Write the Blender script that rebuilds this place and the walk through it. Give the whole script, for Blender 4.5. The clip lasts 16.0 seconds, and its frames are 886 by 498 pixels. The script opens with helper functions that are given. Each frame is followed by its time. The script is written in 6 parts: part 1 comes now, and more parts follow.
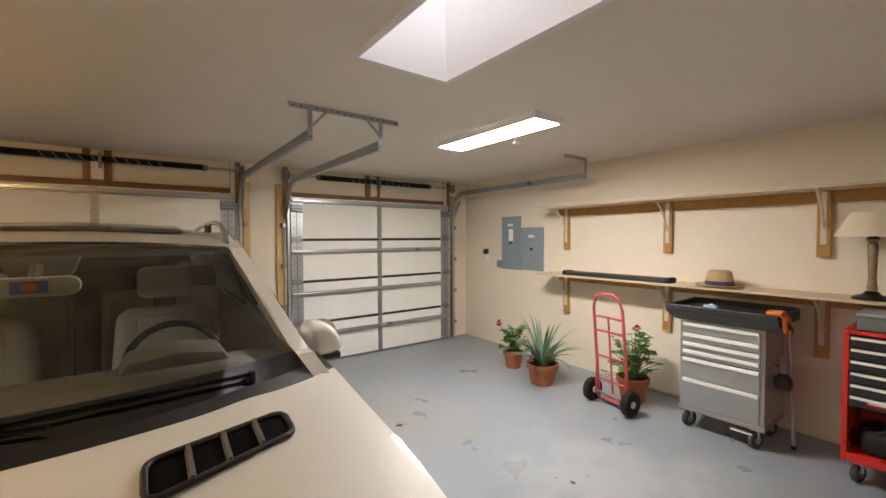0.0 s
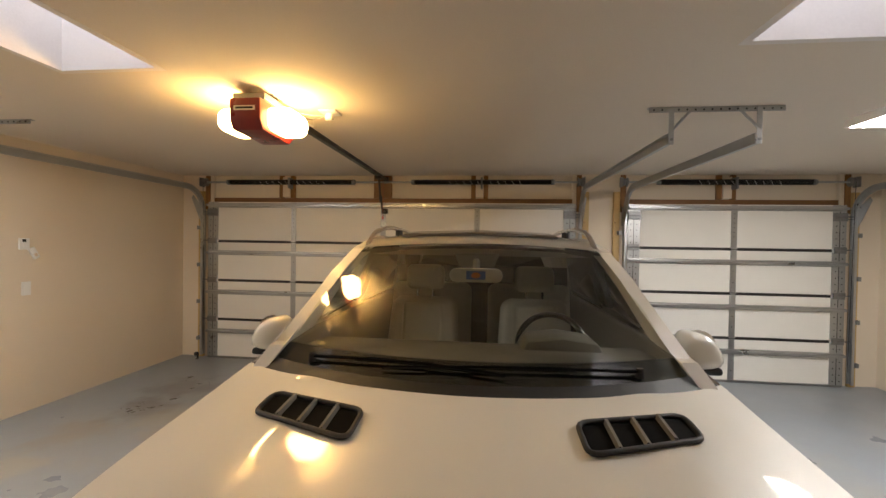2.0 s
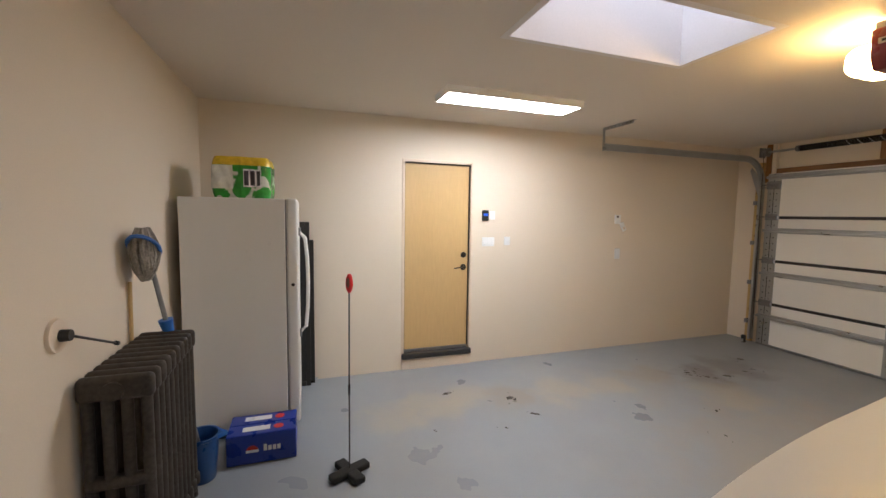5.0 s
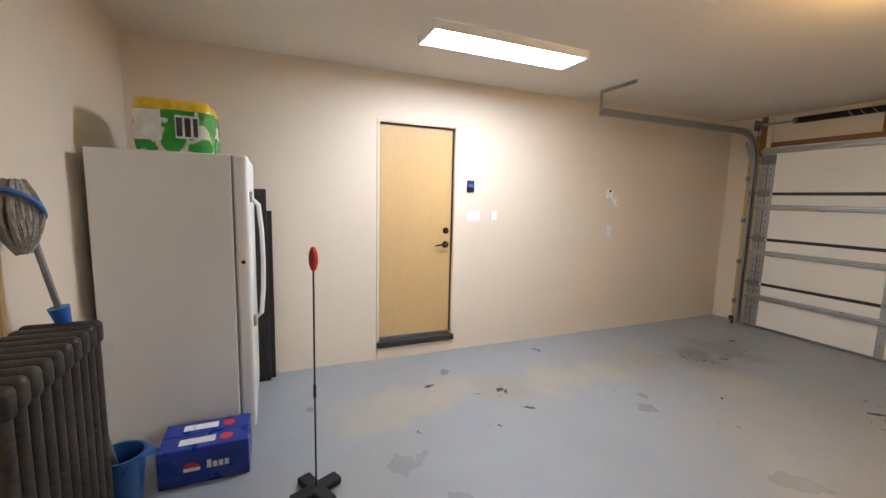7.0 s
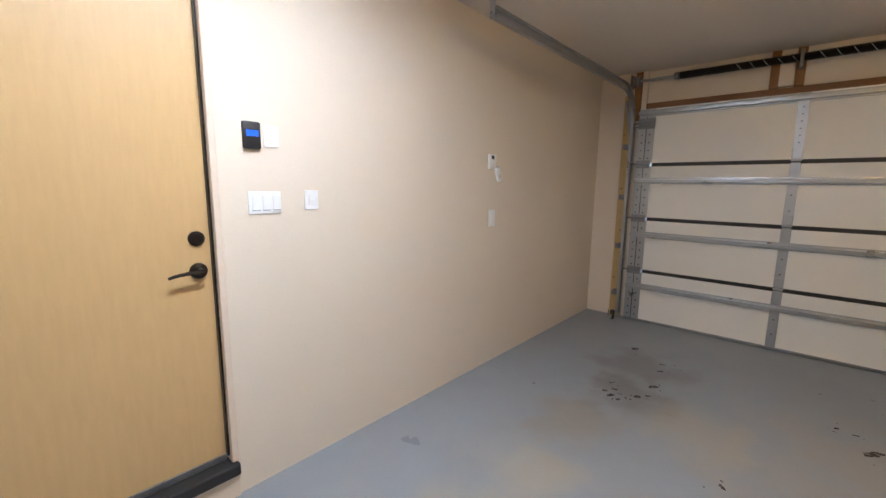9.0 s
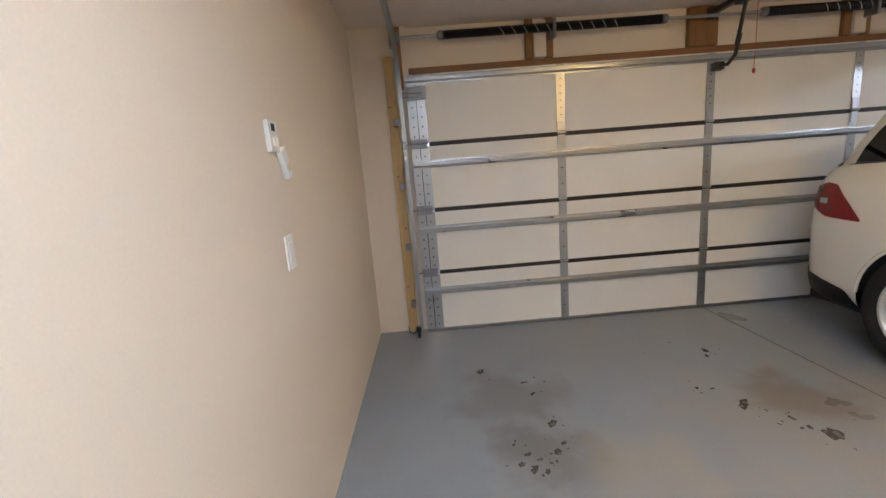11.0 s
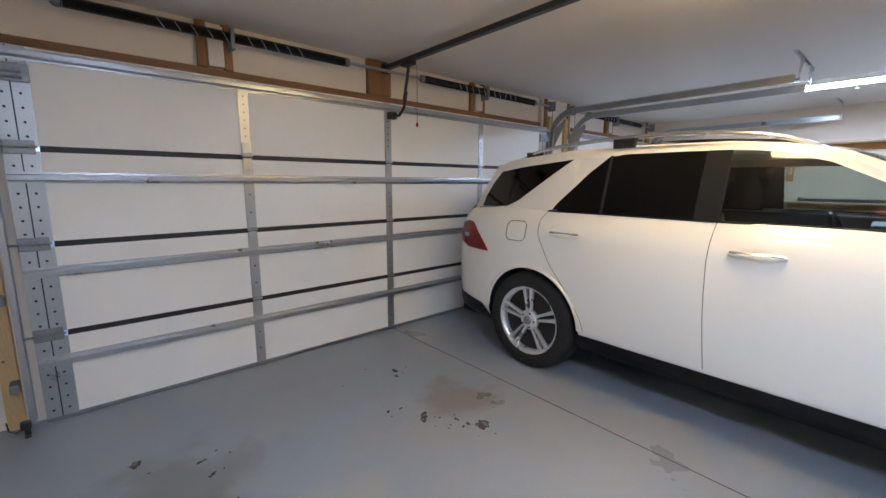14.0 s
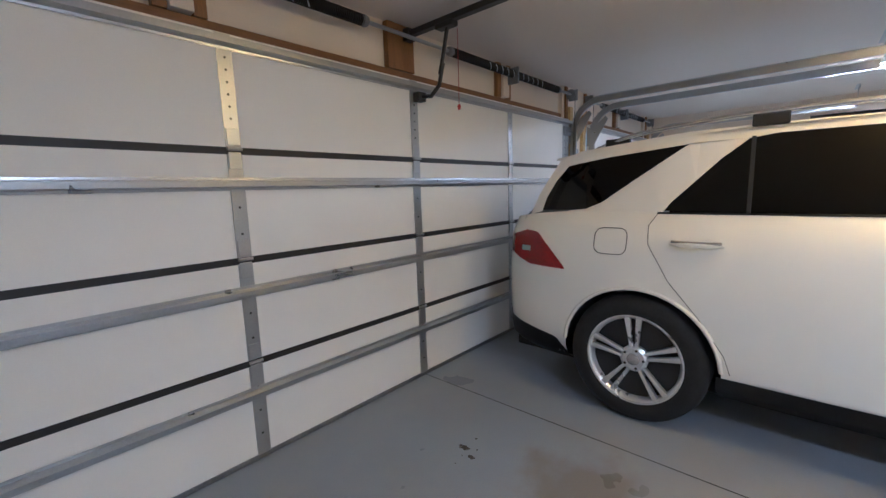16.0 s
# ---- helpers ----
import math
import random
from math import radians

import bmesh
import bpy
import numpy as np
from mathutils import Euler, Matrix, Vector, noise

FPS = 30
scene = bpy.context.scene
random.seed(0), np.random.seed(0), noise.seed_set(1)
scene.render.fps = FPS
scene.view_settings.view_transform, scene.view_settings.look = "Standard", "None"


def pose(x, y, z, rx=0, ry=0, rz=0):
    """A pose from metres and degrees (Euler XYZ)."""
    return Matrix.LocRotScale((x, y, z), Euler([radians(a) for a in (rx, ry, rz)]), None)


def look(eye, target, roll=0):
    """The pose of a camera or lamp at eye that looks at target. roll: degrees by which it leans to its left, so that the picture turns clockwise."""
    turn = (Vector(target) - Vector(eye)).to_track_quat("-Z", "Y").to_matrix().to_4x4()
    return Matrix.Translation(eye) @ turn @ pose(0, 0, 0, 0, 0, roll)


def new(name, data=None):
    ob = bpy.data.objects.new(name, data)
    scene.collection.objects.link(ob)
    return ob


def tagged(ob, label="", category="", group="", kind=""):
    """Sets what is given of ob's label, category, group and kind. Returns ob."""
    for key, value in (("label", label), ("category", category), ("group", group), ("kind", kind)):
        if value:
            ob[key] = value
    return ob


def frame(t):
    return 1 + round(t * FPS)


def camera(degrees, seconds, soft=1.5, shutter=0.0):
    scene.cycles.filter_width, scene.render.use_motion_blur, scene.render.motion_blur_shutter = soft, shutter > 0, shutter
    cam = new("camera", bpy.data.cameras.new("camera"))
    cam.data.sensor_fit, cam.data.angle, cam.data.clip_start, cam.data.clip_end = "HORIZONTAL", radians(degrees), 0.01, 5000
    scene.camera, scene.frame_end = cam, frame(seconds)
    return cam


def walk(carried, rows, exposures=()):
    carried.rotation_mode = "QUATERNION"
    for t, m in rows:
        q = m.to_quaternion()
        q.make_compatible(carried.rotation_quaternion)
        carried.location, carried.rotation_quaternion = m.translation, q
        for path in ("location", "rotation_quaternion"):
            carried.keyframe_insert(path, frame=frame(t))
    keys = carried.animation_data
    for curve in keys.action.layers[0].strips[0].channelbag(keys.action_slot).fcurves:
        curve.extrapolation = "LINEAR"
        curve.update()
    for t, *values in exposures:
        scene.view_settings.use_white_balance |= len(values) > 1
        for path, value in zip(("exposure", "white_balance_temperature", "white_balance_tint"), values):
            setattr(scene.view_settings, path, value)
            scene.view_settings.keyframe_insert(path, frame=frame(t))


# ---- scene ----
cam = camera(95.2, 16.0)
EXPOSURE = [(0, 0.8, 6550, 10), (1, 0.74, 6600, 10), (2, 0.7, 6500, 10), (3.5, 0.56, 5850, 10), (4.5, 0.56, 5800, 10), (7, 0.86, 5550, 10), (8, 0.7, 5400, 10), (10.3, 0.74, 5250, 10), (11.5, 1.32, 5250, 10), (12.5, 1.42, 5150, 10), (13, 1.3, 4850, 10), (14, 1.1, 4650, 10), (16, 0.98, 4600, 10)]
PATH = [
    (0, (4.452, -5.203, 1.623), (5.642, -3.596, 1.565), -0.2),
    (0.5, (4.45, -5.175, 1.622), (5.324, -3.376, 1.586), 0.1),
    (1, (4.407, -5.181, 1.62), (4.921, -3.248, 1.594), 0.6),
    (1.5, (4.33, -5.208, 1.607), (4.473, -3.213, 1.583), 0.8),
    (2, (4.193, -5.233, 1.61), (3.984, -3.244, 1.583), 0.9),
    (2.5, (4.084, -5.265, 1.613), (3.537, -3.342, 1.579), 1.0),
    (3, (4.009, -5.3, 1.607), (3.086, -3.526, 1.555), 1.0),
    (3.5, (3.947, -5.341, 1.598), (2.654, -3.817, 1.527), 1.0),
    (4, (3.935, -5.389, 1.593), (2.371, -4.145, 1.498), 1.0),
    (4.5, (3.931, -5.433, 1.585), (2.157, -4.519, 1.455), 0.8),
    (4.7, (3.921, -5.452, 1.579), (2.092, -4.66, 1.435), 0.8),
    (5.7, (3.80, -5.50, 1.533), (1.855, -5.00, 1.33), 1.0),
    (6.8, (3.528, -5.463, 1.473), (1.671, -4.764, 1.222), 1.3),
    (7, (3.436, -5.409, 1.453), (1.611, -4.631, 1.205), 1.4),
    (7.5, (3.082, -5.215, 1.384), (1.33, -4.275, 1.167), 1.7),
    (8, (2.654, -5.029, 1.365), (0.993, -3.938, 1.139), 1.8),
    (8.2, (2.491, -4.93, 1.377), (0.881, -3.772, 1.121), 1.8),
    (10.3, (0.691, -3.627, 1.373), (0.239, -1.707, 1.039), -3.5),
    (10.5, (0.604, -3.539, 1.374), (0.323, -1.59, 1.025), -4.0),
    (11, (0.53, -3.423, 1.394), (0.576, -1.462, 1.006), -4.6),
    (11.5, (0.584, -3.394, 1.381), (0.967, -1.474, 0.975), -3.5),
    (12, (0.623, -3.416, 1.395), (1.197, -1.538, 1.016), -2.5),
    (12.5, (0.616, -3.447, 1.386), (1.349, -1.62, 1.03), -1.3),
    (13, (0.602, -3.455, 1.374), (1.538, -1.716, 1.061), -0.3),
    (13.5, (0.638, -3.428, 1.381), (1.772, -1.811, 1.069), 0.4),
    (14, (0.739, -3.266, 1.419), (2.036, -1.779, 1.096), 0.2),
    (14.5, (0.771, -3.0, 1.418), (2.093, -1.542, 1.064), -0.8),
    (15, (0.772, -2.707, 1.4), (2.147, -1.294, 1.066), -1.2),
    (15.5, (0.78, -2.441, 1.379), (2.187, -1.058, 1.051), -1.4),
    (16, (0.82, -2.123, 1.379), (2.293, -0.801, 1.092), -1.8),
]
walk(cam, [(t, look(eye, target, roll)) for t, eye, target, roll in PATH], EXPOSURE)

# ---- world and light ----
world = bpy.data.worlds.new("world")
scene.world = world
world.use_nodes = True
wn = world.node_tree.nodes
sky = wn.new("ShaderNodeTexSky")
sky.sky_type, sky.sun_disc, sky.sun_elevation, sky.sun_rotation = "NISHITA", False, radians(25), radians(200)
world.node_tree.links.new(sky.outputs[0], wn["Background"].inputs[0])
wn["Background"].inputs[1].default_value = 0.10

LED_W, LED_E, WARM, SKYW = 31.0, 57.0, 33.0, 8.5      # strengths of the two panel lamps, the opener's bulbs, the roof lights


def area(name, m, sx, sy, watts, color):
    d = bpy.data.lights.new(name, "AREA")
    d.shape, d.size, d.size_y, d.energy, d.color = "RECTANGLE", sx, sy, watts, color
    ob = new(name, d)
    ob.matrix_basis = m
    return ob


# ---- materials ----
def mat(name, color, rough=0.5, metal=0.0, vary=0.06, scale=6.0, fine=90.0, bump=0.05, rvary=0.08, island=False, coat=0.0, stretch=(1, 1, 1)):
    m = bpy.data.materials.new(name)
    m.use_nodes = True
    n, l = m.node_tree.nodes, m.node_tree.links
    b = n["Principled BSDF"]
    b.inputs["Metallic"].default_value = metal
    b.inputs["Coat Weight"].default_value = coat
    b.inputs["Coat Roughness"].default_value = 0.04
    tc = n.new("ShaderNodeTexCoord")
    mp = n.new("ShaderNodeMapping")
    mp.inputs["Scale"].default_value = stretch
    l.new(tc.outputs["Object"], mp.inputs[0])
    big, small = n.new("ShaderNodeTexNoise"), n.new("ShaderNodeTexNoise")
    for t, s in ((big, scale), (small, fine)):
        t.inputs["Scale"].default_value = s
        t.inputs["Detail"].default_value = 4
        l.new(mp.outputs[0], t.inputs["Vector"])
    add = n.new("ShaderNodeMath")
    add.operation = "ADD"
    l.new(big.outputs["Fac"], add.inputs[0])
    l.new(small.outputs["Fac"], add.inputs[1])
    ramp = n.new("ShaderNodeMapRange")
    ramp.inputs["From Min"].default_value, ramp.inputs["From Max"].default_value = 0.7, 1.3
    ramp.inputs["To Min"].default_value, ramp.inputs["To Max"].default_value = 1 - vary, 1 + vary
    l.new(add.outputs[0], ramp.inputs[0])
    mul = n.new("ShaderNodeVectorMath")
    mul.operation = "SCALE"
    mul.inputs[0].default_value = color[:3]
    l.new(ramp.outputs[0], mul.inputs["Scale"])
    l.new(mul.outputs[0], b.inputs["Base Color"])
    rr = n.new("ShaderNodeMapRange")
    rr.inputs["From Min"].default_value, rr.inputs["From Max"].default_value = 0.3, 0.7
    rr.inputs["To Min"].default_value, rr.inputs["To Max"].default_value = max(0.02, rough - rvary), min(1, rough + rvary)
    l.new(big.outputs["Fac"], rr.inputs[0])
    l.new(rr.outputs[0], b.inputs["Roughness"])
    if bump:
        bp = n.new("ShaderNodeBump")
        bp.inputs["Strength"].default_value, bp.inputs["Distance"].default_value = bump, 0.01
        l.new(small.outputs["Fac"], bp.inputs["Height"])
        l.new(bp.outputs[0], b.inputs["Normal"])
    return m


def glow(name, color, strength):
    m = bpy.data.materials.new(name)
    m.use_nodes = True
    b = m.node_tree.nodes["Principled BSDF"]
    b.inputs["Base Color"].default_value = (*[0.8 * c for c in color], 1)
    b.inputs["Emission Color"].default_value = (*color, 1)
    b.inputs["Emission Strength"].default_value = strength
    return m


def glass(name, tint, opacity, rough=0.02, ior=1.5):
    """A pane: mostly clear with a mirror gloss; opacity darkens what is behind."""
    m = bpy.data.materials.new(name)
    m.use_nodes = True
    n, l = m.node_tree.nodes, m.node_tree.links
    n.remove(n["Principled BSDF"])
    tr, gl, mx, fr = (n.new(k) for k in ("ShaderNodeBsdfTransparent", "ShaderNodeBsdfGlossy", "ShaderNodeMixShader", "ShaderNodeFresnel"))
    tr.inputs[0].default_value = (*[c * (1 - opacity) for c in tint], 1)
    gl.inputs["Roughness"].default_value = rough
    fr.inputs["IOR"].default_value = ior
    l.new(fr.outputs[0], mx.inputs[0])
    l.new(tr.outputs[0], mx.inputs[1])
    l.new(gl.outputs[0], mx.inputs[2])
    l.new(mx.outputs[0], n["Material Output"].inputs[0])
    return m


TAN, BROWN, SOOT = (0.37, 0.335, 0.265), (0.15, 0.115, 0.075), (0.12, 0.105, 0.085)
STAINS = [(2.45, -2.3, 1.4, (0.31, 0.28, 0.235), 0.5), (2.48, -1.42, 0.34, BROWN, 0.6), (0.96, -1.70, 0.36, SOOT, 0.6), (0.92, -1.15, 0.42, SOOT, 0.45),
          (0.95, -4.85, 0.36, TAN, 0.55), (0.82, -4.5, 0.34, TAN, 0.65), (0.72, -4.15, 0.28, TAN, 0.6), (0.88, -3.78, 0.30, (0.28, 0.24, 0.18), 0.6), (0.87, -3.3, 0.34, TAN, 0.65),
          (0.85, -2.85, 0.34, TAN, 0.6), (0.85, -2.3, 0.34, (0.27, 0.235, 0.18), 0.6), (1.45, -1.9, 0.4, TAN, 0.4), (6.3, -2.1, 0.9, (0.31, 0.29, 0.25), 0.45), (6.9, -3.7, 0.8, (0.42, 0.43, 0.44), 0.5)]


def floor_paint():
    """Blue-grey epoxy on concrete: cloudy wear, brown dirt patches, bare flecks."""
    m = mat("floor_paint", (0.262, 0.290, 0.326), 0.34, vary=0.05, scale=1.6, fine=110, bump=0.02, rvary=0.08)
    n, l = m.node_tree.nodes, m.node_tree.links
    b = n["Principled BSDF"]
    src = b.inputs["Base Color"].links[0].from_socket
    tc = n.new("ShaderNodeTexCoord")
    for scale, lo, hi, col, amount, detail in ((0.8, 0.45, 0.85, (0.28, 0.25, 0.21), 0.5, 4), (2.7, 0.38, 0.85, (0.38, 0.38, 0.37), 0.25, 3)):
        t = n.new("ShaderNodeTexNoise")
        t.inputs["Scale"].default_value, t.inputs["Detail"].default_value, t.inputs["Roughness"].default_value = scale, detail, 0.62
        mp = n.new("ShaderNodeMapping")
        mp.inputs["Location"].default_value = (scale * 3.1, scale * 1.7, 0)
        l.new(tc.outputs["Object"], mp.inputs[0])
        l.new(mp.outputs[0], t.inputs["Vector"])
        r = n.new("ShaderNodeMapRange")
        r.inputs["From Min"].default_value, r.inputs["From Max"].default_value, r.inputs["To Max"].default_value = lo, hi, amount
        l.new(t.outputs["Fac"], r.inputs[0])
        mx = n.new("ShaderNodeMix")
        mx.data_type = "RGBA"
        l.new(r.outputs[0], mx.inputs["Factor"])
        l.new(src, mx.inputs["A"])
        mx.inputs["B"].default_value = (*col, 1)
        src = mx.outputs["Result"]
    warp = n.new("ShaderNodeTexNoise")
    warp.inputs["Scale"].default_value, warp.inputs["Detail"].default_value = 3.6, 8
    l.new(tc.outputs["Object"], warp.inputs["Vector"])
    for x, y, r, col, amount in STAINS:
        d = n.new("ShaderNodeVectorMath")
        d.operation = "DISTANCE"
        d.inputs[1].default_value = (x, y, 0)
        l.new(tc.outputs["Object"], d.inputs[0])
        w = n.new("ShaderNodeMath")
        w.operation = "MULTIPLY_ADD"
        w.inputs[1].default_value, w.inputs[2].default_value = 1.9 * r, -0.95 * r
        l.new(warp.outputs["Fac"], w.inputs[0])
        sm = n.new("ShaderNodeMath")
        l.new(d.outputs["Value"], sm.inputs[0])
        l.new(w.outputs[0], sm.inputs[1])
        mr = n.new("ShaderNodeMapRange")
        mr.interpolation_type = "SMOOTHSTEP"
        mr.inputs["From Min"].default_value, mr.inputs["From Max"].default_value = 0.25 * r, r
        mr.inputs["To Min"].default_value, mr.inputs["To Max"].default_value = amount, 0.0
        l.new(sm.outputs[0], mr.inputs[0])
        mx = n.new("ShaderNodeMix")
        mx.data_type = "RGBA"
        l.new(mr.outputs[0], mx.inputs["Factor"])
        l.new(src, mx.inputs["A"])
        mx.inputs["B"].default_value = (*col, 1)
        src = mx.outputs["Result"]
    l.new(src, b.inputs["Base Color"])
    return m


WALL = mat("wall_paint", (0.762, 0.668, 0.545), 0.65, vary=0.03, scale=1.2, fine=140, bump=0.06)
CEIL = mat("ceiling_paint", (0.74, 0.665, 0.575), 0.8, vary=0.03, scale=0.9, fine=120, bump=0.08)
SHAFT = mat("shaft_paint", (0.80, 0.76, 0.74), 0.7, vary=0.03, scale=2, bump=0.05)
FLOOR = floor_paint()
DOORP = mat("door_panel_white", (0.85, 0.83, 0.785), 0.5, vary=0.025, scale=2.5, fine=220, bump=0.06)
SEAM = mat("black_seam", (0.018, 0.017, 0.017), 0.5)
ZINC = mat("galvanized_steel", (0.44, 0.45, 0.46), 0.33, 0.9, vary=0.08, scale=5, fine=120, bump=0.02, rvary=0.06)
ZINCD = mat("dull_galvanized_steel", (0.28, 0.285, 0.29), 0.45, 0.9, vary=0.18, scale=12, bump=0.03)
HOLE = mat("punched_hole", (0.03, 0.03, 0.03), 0.8)
PINE = mat("yellow_pine", (0.58, 0.40, 0.17), 0.55, vary=0.16, scale=3, fine=40, bump=0.08, stretch=(6, 6, 0.5))
STAINW = mat("brown_stained_wood", (0.21, 0.095, 0.03), 0.5, vary=0.25, scale=4, fine=40, bump=0.08, stretch=(0.5, 6, 6))
STAINV = mat("brown_stained_wood_upright", (0.24, 0.115, 0.036), 0.5, vary=0.25, scale=4, fine=40, bump=0.08, stretch=(6, 6, 0.5))
BLACK = mat("black_plastic", (0.02, 0.02, 0.021), 0.45, vary=0.2, bump=0.02)
RUBBER = mat("black_rubber", (0.010, 0.010, 0.0105), 0.82, vary=0.3, scale=18, bump=0.12)
SPRING = mat("oiled_black_spring", (0.012, 0.012, 0.013), 0.38, 0.4, vary=0.3, scale=30, bump=0.2)
WHITEP = mat("white_plastic", (0.84, 0.84, 0.83), 0.35, vary=0.02, bump=0.0)
DOORT = mat("tan_door_paint", (0.58, 0.395, 0.175), 0.42, vary=0.05, scale=2, fine=50, bump=0.03, stretch=(1, 1, 0.15))
CASING = mat("cream_casing", (0.74, 0.62, 0.49), 0.5, vary=0.03)
BRONZE = mat("dark_bronze", (0.035, 0.028, 0.022), 0.35, 0.7, vary=0.1, bump=0)


# ---- building helpers ----
WM = {}


def thing(name, label, category, at=(0, 0, 0), group="", kind=""):
    e = new(name)
    e.empty_display_size = 0.1
    e.location = at
    WM[e] = Matrix.Translation(at)
    return tagged(e, label, category, group, kind)


def part(name, bm, material, parent=None, label="", smooth=False, sharp=35):
    me = bpy.data.meshes.new(name)
    bmesh.ops.recalc_face_normals(bm, faces=bm.faces)
    if smooth:
        for f in bm.faces:
            f.smooth = True
        for e in bm.edges:
            if len(e.link_faces) == 2 and e.calc_face_angle(0) > radians(sharp):
                e.smooth = False
    bm.to_mesh(me)
    bm.free()
    me.materials.append(material)
    ob = new(name, me)
    WM[ob] = Matrix.Identity(4)
    if parent:
        ob.parent = parent
        ob.matrix_parent_inverse = WM[parent].inverted()
    if label:
        ob["label"] = label
    return ob


def setting(name, bm, material, label, category="", smooth=False):
    return tagged(part(name, bm, material, None, label, smooth), category=category or name.split("_")[0], kind="structure")


def box(x0, x1, y0, y1, z0, z1, bev=0.0, seg=2, bm=None):
    b = bmesh.new()
    bmesh.ops.create_cube(b, size=1)
    for v in b.verts:
        v.co = Vector(((x0 + x1) / 2 + v.co.x * (x1 - x0), (y0 + y1) / 2 + v.co.y * (y1 - y0), (z0 + z1) / 2 + v.co.z * (z1 - z0)))
    if bev:
        bmesh.ops.bevel(b, geom=b.edges[:], offset=bev, segments=seg, affect="EDGES", profile=0.5)
    return merge(bm, b)


def merge(bm, b):
    if bm is None:
        return b
    me = bpy.data.meshes.new("tmp")
    b.to_mesh(me)
    b.free()
    bm.from_mesh(me)
    bpy.data.meshes.remove(me)
    return bm


def moved(b, m):
    bmesh.ops.transform(b, matrix=m, verts=b.verts)
    return b


def cyl(p0, p1, r0, r1=None, seg=16, bm=None, caps=True):
    b = bmesh.new()
    p0, p1 = Vector(p0), Vector(p1)
    d = p1 - p0
    bmesh.ops.create_cone(b, cap_ends=caps, segments=seg, radius1=r0, radius2=r0 if r1 is None else r1, depth=d.length)
    moved(b, Matrix.Translation((p0 + p1) / 2) @ d.to_track_quat("Z", "Y").to_matrix().to_4x4())
    return merge(bm, b)


def tube(pts, r, seg=8, bm=None, closed=False):
    """A round bar swept along points; r: one radius, or one a point."""
    b = bmesh.new() if bm is None else bm
    pts = [Vector(p) for p in pts]
    n = len(pts)
    rings, up = [], Vector((0.123, 0.31, 0.94))
    for i, p in enumerate(pts):
        a = pts[(i - 1) % n] if closed or i else pts[0]
        c = pts[(i + 1) % n] if closed or i < n - 1 else pts[-1]
        d = (c - a).normalized()
        s = d.cross(up).normalized()
        u = s.cross(d)
        rad = r[i] if isinstance(r, (list, tuple)) else r
        rings.append([b.verts.new(p + rad * (math.cos(k * math.tau / seg) * s + math.sin(k * math.tau / seg) * u)) for k in range(seg)])
    for i in range(n if closed else n - 1):
        A, B = rings[i], rings[(i + 1) % n]
        for k in range(seg):
            b.faces.new((A[k], A[(k + 1) % seg], B[(k + 1) % seg], B[k]))
    if not closed:
        b.faces.new(rings[0][::-1])
        b.faces.new(rings[-1])
    return b


def lathe(profile, at, seg=24, bm=None, axis=(0, 0, 1)):
    """Turn (radius, height) pairs round an axis through at."""
    b = bmesh.new()
    rings = []
    for r, h in profile:
        rings.append([b.verts.new((max(r, 1e-4) * math.cos(k * math.tau / seg), max(r, 1e-4) * math.sin(k * math.tau / seg), h)) for k in range(seg)])
    for A, B in zip(rings, rings[1:]):
        for k in range(seg):
            b.faces.new((A[k], A[(k + 1) % seg], B[(k + 1) % seg], B[k]))
    b.faces.new(rings[0][::-1])
    b.faces.new(rings[-1])
    moved(b, Matrix.Translation(at) @ Vector(axis).to_track_quat("Z", "Y").to_matrix().to_4x4())
    return merge(bm, b)


def prism(poly, lo, hi, axis="x", bm=None, bev=0.0):
    """Extrude a polygon: axis x takes (y, z), axis y takes (x, z), axis z takes (x, y)."""
    b = bmesh.new()
    put = {"x": lambda p, h: (h, p[0], p[1]), "y": lambda p, h: (p[0], h, p[1]), "z": lambda p, h: (p[0], p[1], h)}[axis]
    A = [b.verts.new(put(p, lo)) for p in poly]
    B = [b.verts.new(put(p, hi)) for p in poly]
    n = len(poly)
    b.faces.new(A[::-1])
    b.faces.new(B)
    for k in range(n):
        b.faces.new((A[k], A[(k + 1) % n], B[(k + 1) % n], B[k]))
    if bev:
        bmesh.ops.recalc_face_normals(b, faces=b.faces)
        bmesh.ops.bevel(b, geom=b.edges[:], offset=bev, segments=2, affect="EDGES", profile=0.5)
    return merge(bm, b)


def rounded(w, h, r, n=5):
    """Corner points of a rounded rectangle round the origin."""
    out = []
    for cx, cy, a in ((w / 2 - r, h / 2 - r, 0), (-w / 2 + r, h / 2 - r, 90), (-w / 2 + r, -h / 2 + r, 180), (w / 2 - r, -h / 2 + r, 270)):
        out += [(cx + r * math.cos(radians(a + 90 * k / n)), cy + r * math.sin(radians(a + 90 * k / n))) for k in range(n + 1)]
    return out


# ---- the room ----
XR, YB, H = 8.775, -6.30, 2.50          # inner width, back wall, ceiling
STEP = 0.02                             # the slab at the back lies a little higher
DD, SD = (0.42, 5.30), (5.92, 8.36)     # the two door openings across x
YD = -0.06                              # inner face of the door sections
TOP = 2.13

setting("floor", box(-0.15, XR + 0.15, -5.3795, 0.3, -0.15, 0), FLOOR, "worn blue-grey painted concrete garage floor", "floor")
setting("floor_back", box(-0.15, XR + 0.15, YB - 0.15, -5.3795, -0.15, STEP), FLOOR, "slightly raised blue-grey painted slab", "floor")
setting("floor_joint", box(2.876, 2.882, -5.38, -0.03, 0.0, 0.0012), SEAM, "thin dark saw-cut joint in floor", "joint")

